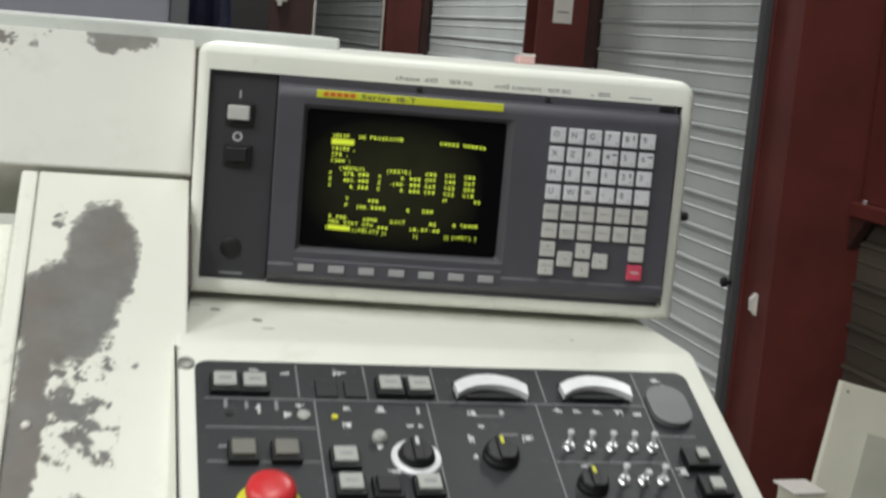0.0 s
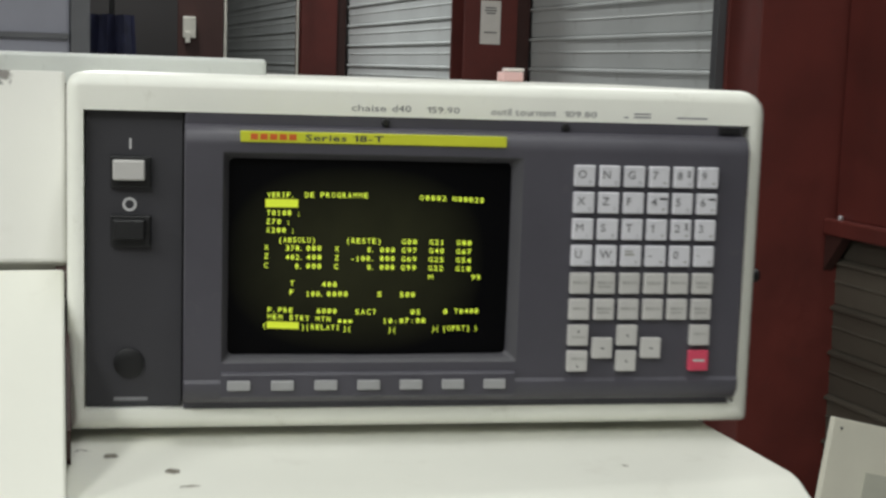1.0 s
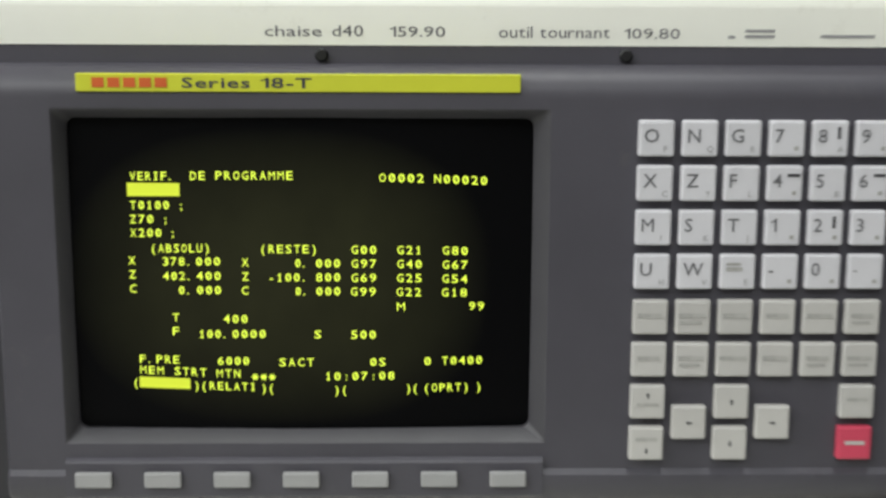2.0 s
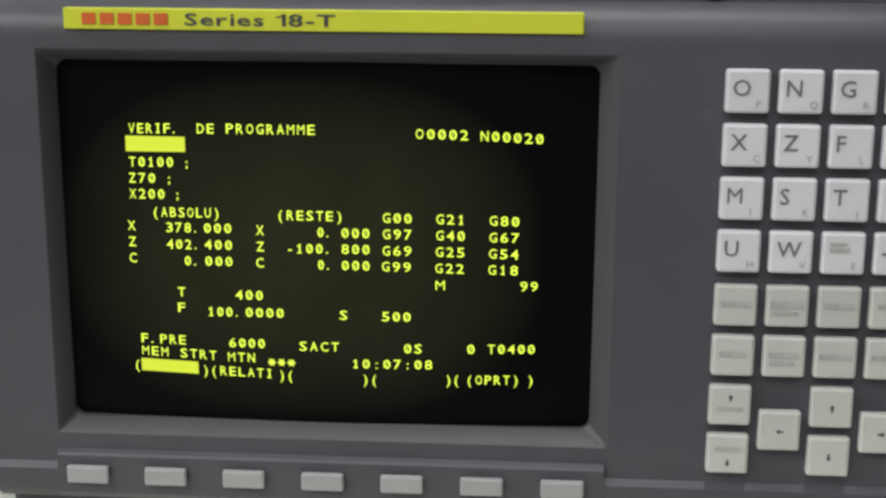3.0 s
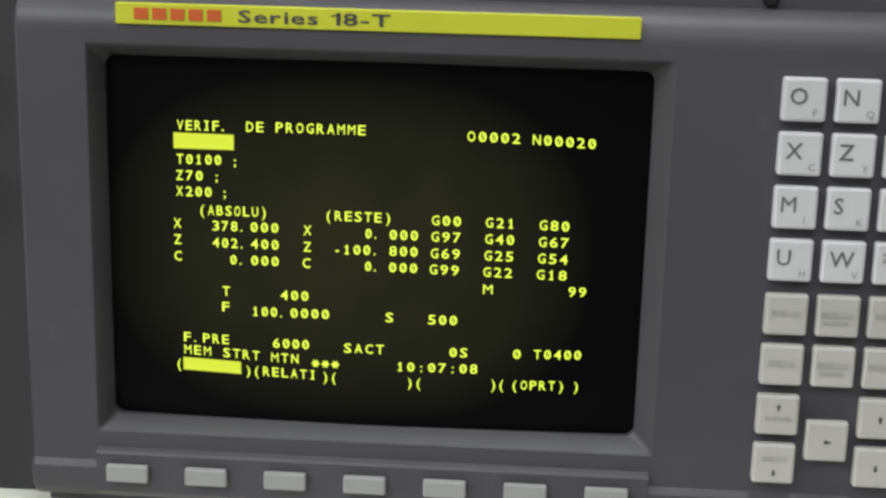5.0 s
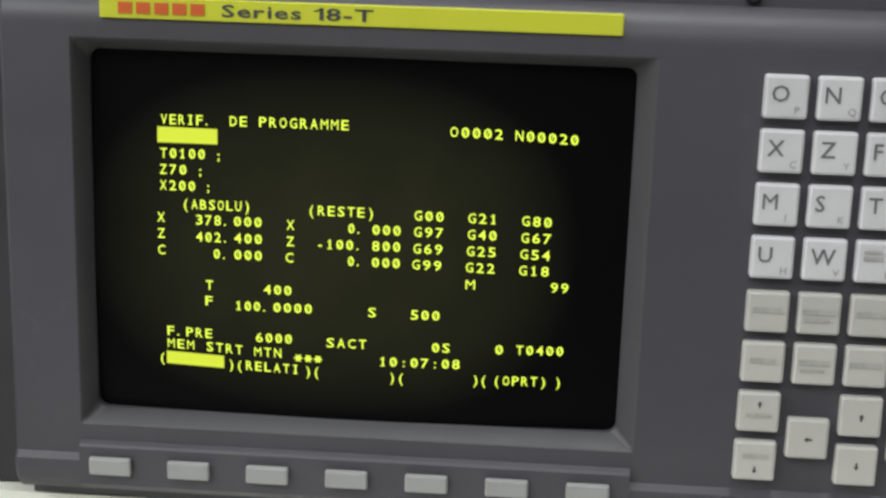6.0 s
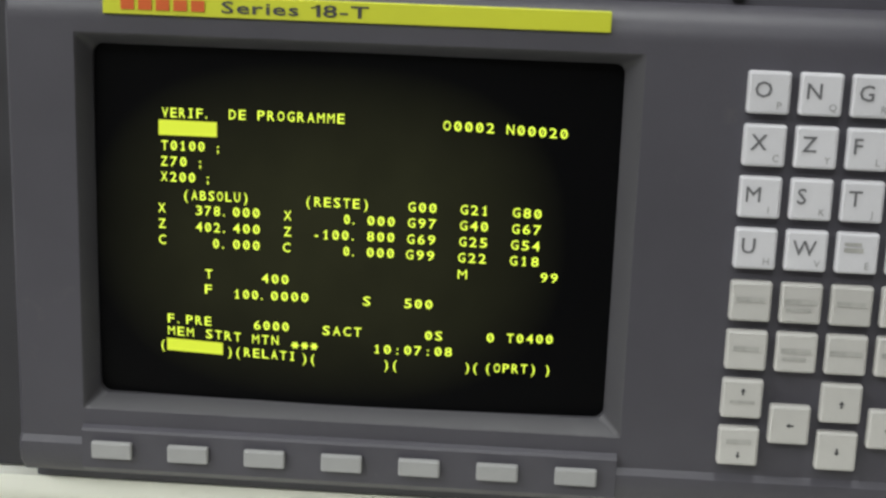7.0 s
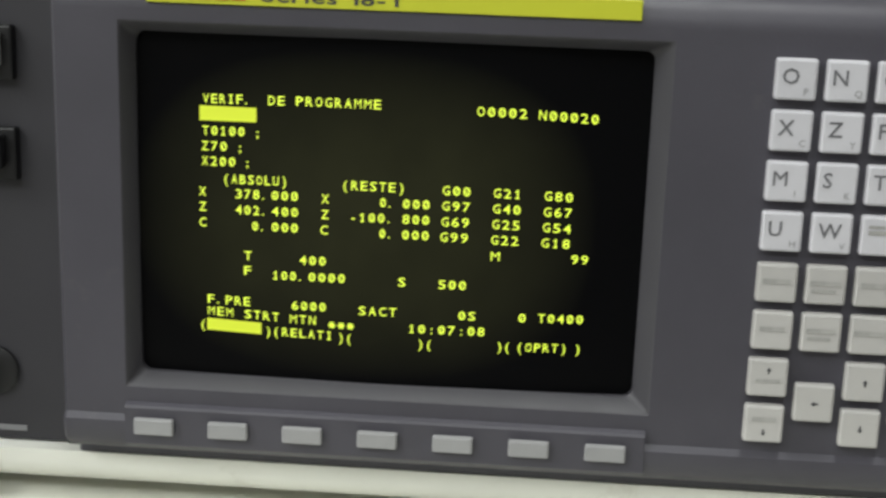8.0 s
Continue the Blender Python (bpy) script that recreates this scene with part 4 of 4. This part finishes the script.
for row in (("VERIF.", -0.0758, -0.0558, 1.3504, 1.3507), ("DE", -0.0493, -0.0422, 1.3508, 1.3509), ("PROGRAMME", -0.0381, -0.0037, 1.3510, 1.3511), ("O0002", 0.0337, 0.0539, 1.3502, 1.3498), ("N00020", 0.0580, 0.0820, 1.3497, 1.3486),
            ("T0100", -0.0761, -0.0583, 1.3376, 1.3378), (";", -0.0542, -0.0507, 1.3376, 1.3377), ("Z70", -0.0764, -0.0655, 1.3314, 1.3315), (";", -0.0613, -0.0577, 1.3315, 1.3315), ("X200", -0.0764, -0.0621, 1.3253, 1.3254), (";", -0.0582, -0.0547, 1.3254, 1.3255),
            ("(ABSOLU)", -0.0675, -0.0408, 1.3184, 1.3186), ("(RESTE)", -0.0191, 0.0067, 1.3184, 1.3183),
            ("G00", 0.0213, 0.0329, 1.3181, 1.3179), ("G21", 0.0416, 0.0531, 1.3179, 1.3177), ("G80", 0.0618, 0.0736, 1.3176, 1.3172),
            ("X", -0.0777, -0.0741, 1.3128, 1.3128), ("378.", -0.0624, -0.0486, 1.3125, 1.3126), ("000", -0.0477, -0.0364, 1.3126, 1.3127), ("X", -0.0274, -0.0238, 1.3123, 1.3123), ("0.", -0.0036, 0.0026, 1.3120, 1.3120), ("000", 0.0055, 0.0168, 1.3119, 1.3119),
            ("G97", 0.0213, 0.0329, 1.3118, 1.3117), ("G40", 0.0416, 0.0531, 1.3116, 1.3114), ("G67", 0.0618, 0.0736, 1.3111, 1.3109),
            ("Z", -0.0776, -0.0741, 1.3065, 1.3065), ("402.", -0.0624, -0.0486, 1.3059, 1.3060), ("400", -0.0476, -0.0363, 1.3061, 1.3061), ("Z", -0.0274, -0.0238, 1.3059, 1.3059), ("-100.", -0.0157, 0.0026, 1.3054, 1.3056), ("800", 0.0055, 0.0168, 1.3056, 1.3056),
            ("G69", 0.0212, 0.0328, 1.3053, 1.3053), ("G25", 0.0415, 0.0530, 1.3052, 1.3050), ("G54", 0.0617, 0.0735, 1.3048, 1.3044),
            ("C", -0.0776, -0.0741, 1.3000, 1.3000), ("0.", -0.0556, -0.0491, 1.2995, 1.2995), ("000", -0.0476, -0.0363, 1.2996, 1.2996), ("C", -0.0277, -0.0241, 1.2995, 1.2995), ("0.", -0.0036, 0.0026, 1.2992, 1.2993), ("000", 0.0055, 0.0168, 1.2992, 1.2992),
            ("G99", 0.0209, 0.0326, 1.2991, 1.2989), ("G22", 0.0413, 0.0528, 1.2988, 1.2986), ("G18", 0.0615, 0.0734, 1.2984, 1.2982),
            ("M", 0.0413, 0.0456, 1.2920, 1.2920), ("99", 0.0738, 0.0811, 1.2920, 1.2919), ("T", -0.0589, -0.0554, 1.2869, 1.2869), ("400", -0.0361, -0.0248, 1.2864, 1.2864), ("F", -0.0591, -0.0557, 1.2806, 1.2806), ("100.", -0.0472, -0.0334, 1.2793, 1.2794), ("0000", -0.0324, -0.0168, 1.2794, 1.2795),
            ("S", 0.0044, 0.0080, 1.2793, 1.2793), ("500", 0.0208, 0.0325, 1.2791, 1.2791), ("F.PRE", -0.0745, -0.0561, 1.2675, 1.2672), ("6000", -0.0393, -0.0246, 1.2668, 1.2668), ("SACT", -0.0116, 0.0045, 1.2662, 1.2662), ("0S", 0.0293, 0.0368, 1.2662, 1.2662), ("0", 0.0537, 0.0573, 1.2664, 1.2664), ("T0400", 0.0618, 0.0805, 1.2665, 1.2667),
            ("MEM", -0.0745, -0.0634, 1.2624, 1.2620), ("STRT", -0.0590, -0.0441, 1.2619, 1.2612), ("MTN", -0.0400, -0.0288, 1.2609, 1.2608), ("***", -0.0240, -0.0130, 1.2594, 1.2593), ("10:07:08", 0.0090, 0.0408, 1.2595, 1.2597),
            ("(", -0.0777, -0.0751, 1.2561, 1.2562), (")(", -0.0503, -0.0441, 1.2550, 1.2549), ("RELATI", -0.0433, -0.0219, 1.2550, 1.2544), (")(", -0.0199, -0.0137, 1.2540, 1.2539), (")(", 0.0130, 0.0194, 1.2531, 1.2531), (")(", 0.0456, 0.0514, 1.2536, 1.2537), ("(OPRT)", 0.0536, 0.0746, 1.2537, 1.2539), (")", 0.0774, 0.0803, 1.2539, 1.2539)):
    screen_line(*row)
screen_bar(-0.0767, -0.0535, 1.3434, 1.3436, 1.3494, 1.3494)
screen_bar(-0.0745, -0.0515, 1.2557, 1.2551, 1.2602, 1.2609)

# nameplate
nameplate = part("nameplate", box(-0.0950, 0.0955, -0.0012, 0.004, 1.3900, 1.3977, 0.0003, 1), M_YELLOW, unit, "yellow nameplate strip with dark lettering")
for k in range(5):
    xa = -0.0880 + k * 0.0067
    part("name_block", box(xa, xa + 0.0051, -0.0016, -0.00125, 1.3919, 1.3960), M_ORANGE, nameplate, "red-orange name block")
bm = lettering("Series 18-T", 0.0043, 0.014)
xs = [v.co.x for v in bm.verts]
k = 0.0555 / (max(xs) - min(xs))
for v in bm.verts:
    v.co = (-0.0498 + (v.co.x - min(xs)) * k, -0.0015, 1.3918 + v.co.z)
part("nameplate_lettering", bm, M_INK, nameplate)
for x in (0.009, 0.143):
    screw = part("screw", lathe(((0.0030, 0.0), (0.0030, 0.0022), (0.0022, 0.003)), 16), M_BLACK, unit, "black panel screw", angle=35, at=pose(x, 0.0165, 1.4050, 90))
# solid black block at the upper right end of the flange
part("corner_block", box(0.262, 0.2785, 0.012, 0.0163, 1.4025, 1.4082, 0.0008), M_BLACK, unit, "small black block at the upper right corner")

# soft keys
part("soft_key_plate", prism(((0.002, 1.2254), (0.0, 1.2254), (-0.0022, 1.2243), (-0.0030, 1.2234), (-0.0030, 1.2078), (0.002, 1.2040)), -0.1070, 0.1080), M_HOUSING, unit)
soft = mesh_of("soft_key", box(-0.0083, 0.0083, -0.0030, 0.0, -0.0036, 0.0036, 0.0009), M_SOFTKEY)
for k in range(7):
    part("soft_key", soft, M_SOFTKEY, unit, at=pose(-0.0942 + 0.03105 * k, -0.0030, 1.2163))

# keypad
KW = 0.0157
key_pale = mesh_of("key", box(-KW / 2, KW / 2, -0.0045, 0.0, -KW / 2, KW / 2, 0.0011), M_KEY)
key_grey = mesh_of("key", box(-KW / 2, KW / 2, -0.0045, 0.0, -KW / 2, KW / 2, 0.0011), M_KEYGREY)
key_red = mesh_of("key", box(-KW / 2, KW / 2, -0.0045, 0.0, -KW / 2, KW / 2, 0.0011), M_REDKEY)
KX = [0.1544 + 0.0189 * c for c in range(6)]
KZ = [1.3708, 1.3512, 1.3316, 1.3119, 1.2913, 1.2718, 1.2522, 1.2327]
FACE = -0.0048


def put_key(x, z, mesh, label=""):
    return part("key", mesh, M_KEY, unit, label, at=pose(x, 0, z))


def legend(key, text, x, z, height, ink=None, bold=0.0):
    bm = lettering(text, height, bold)
    for v in bm.verts:
        v.co = (x + v.co.x, FACE, z + v.co.z)
    part("legend", bm, ink or M_INK, key)


def legend_bar(key, x0, x1, z0, z1, ink=None):
    part("legend", plate(x0, x1, z0, z1, FACE), ink or M_SMUDGE, key)


def arrow(key, turn, size=0.0022, x=0.0, z=0.0):
    bm = bmesh.new()
    for pts in (((-0.25, -1), (0.25, -1), (0.25, 0), (-0.25, 0)), ((-0.7, 0), (0.7, 0), (0, 1))):
        made = []
        for px, pz in pts:
            a = radians(turn)
            made.append(bm.verts.new((x + size * (px * math.cos(a) - pz * math.sin(a)), FACE, z + size * (px * math.sin(a) + pz * math.cos(a)))))
        bm.faces.new(made)
    part("legend", bm, M_INK, key, "dark arrow")


BIG = ("ONG789", "XZF456", "MST123", "UW -0.")
SMALL = ("PQR A ", "CYL B ", "IKJ   ", "HVE   ")
for r in range(4):
    for c in range(6):
        key = put_key(KX[c], KZ[r], key_pale, "pale grey letter key" if c < 3 else "pale grey number key")
        if BIG[r][c] != " ":
            legend(key, BIG[r][c], -0.0054, -0.0016 if BIG[r][c] != "." else 0.0, 0.0058, M_KEYINK, 0.006)
        else:
            legend_bar(key, -0.0052, 0.0020, 0.0005, 0.0022)
            legend_bar(key, -0.0052, 0.0012, 0.0030, 0.0042)
        if SMALL[r][c] != " ":
            legend(key, SMALL[r][c], 0.0030, -0.0058, 0.0026, M_INKFAINT)
        elif c > 2:
            legend_bar(key, 0.0032, 0.0048, -0.0050, -0.0032)
        if (r, c) in ((1, 3), (1, 5)):
            legend_bar(key, 0.0008, 0.0062, 0.0030, 0.0044, M_INK)
        if (r, c) in ((0, 4), (2, 4)):
            legend_bar(key, 0.0028, 0.0042, 0.0000, 0.0052, M_INK)
random.seed(11)
for r in (4, 5):
    for c in range(6):
        key = put_key(KX[c], KZ[r], key_grey, "grey function key with faded print")
        w = random.uniform(0.0050, 0.0064)
        legend_bar(key, -w, w * 0.9, -0.0002, 0.0018)
        if random.random() < 0.5:
            legend_bar(key, -w * 0.9, w * 0.6, -0.0030, -0.0016)
for r, c, turn in ((6, 0, 0), (7, 0, 180)):
    key = put_key(KX[c], KZ[r], key_grey, "grey page key with an arrow")
    arrow(key, turn, 0.0014, 0, 0.0032 if turn == 0 else -0.0034)
    legend_bar(key, -0.0048, 0.0048, -0.0018 if turn == 0 else 0.0012, -0.0004 if turn == 0 else 0.0030)
for x, z, turn in ((KX[1], 1.2425, 90), (KX[3], 1.2425, -90), (KX[2], KZ[6], 0), (KX[2], KZ[7], 180)):
    key = put_key(x, z, key_grey, "pale grey cursor key with an arrow")
    arrow(key, turn, 0.0015)
key = put_key(KX[5], KZ[6], key_grey, "grey function key with faded print")
legend_bar(key, -0.0045, 0.0045, 0.0004, 0.0020)
key = put_key(KX[5], KZ[7], key_red, "pink-red reset key")
legend_bar(key, -0.0045, 0.0045, -0.0006, 0.0012, M_KEYGREY)
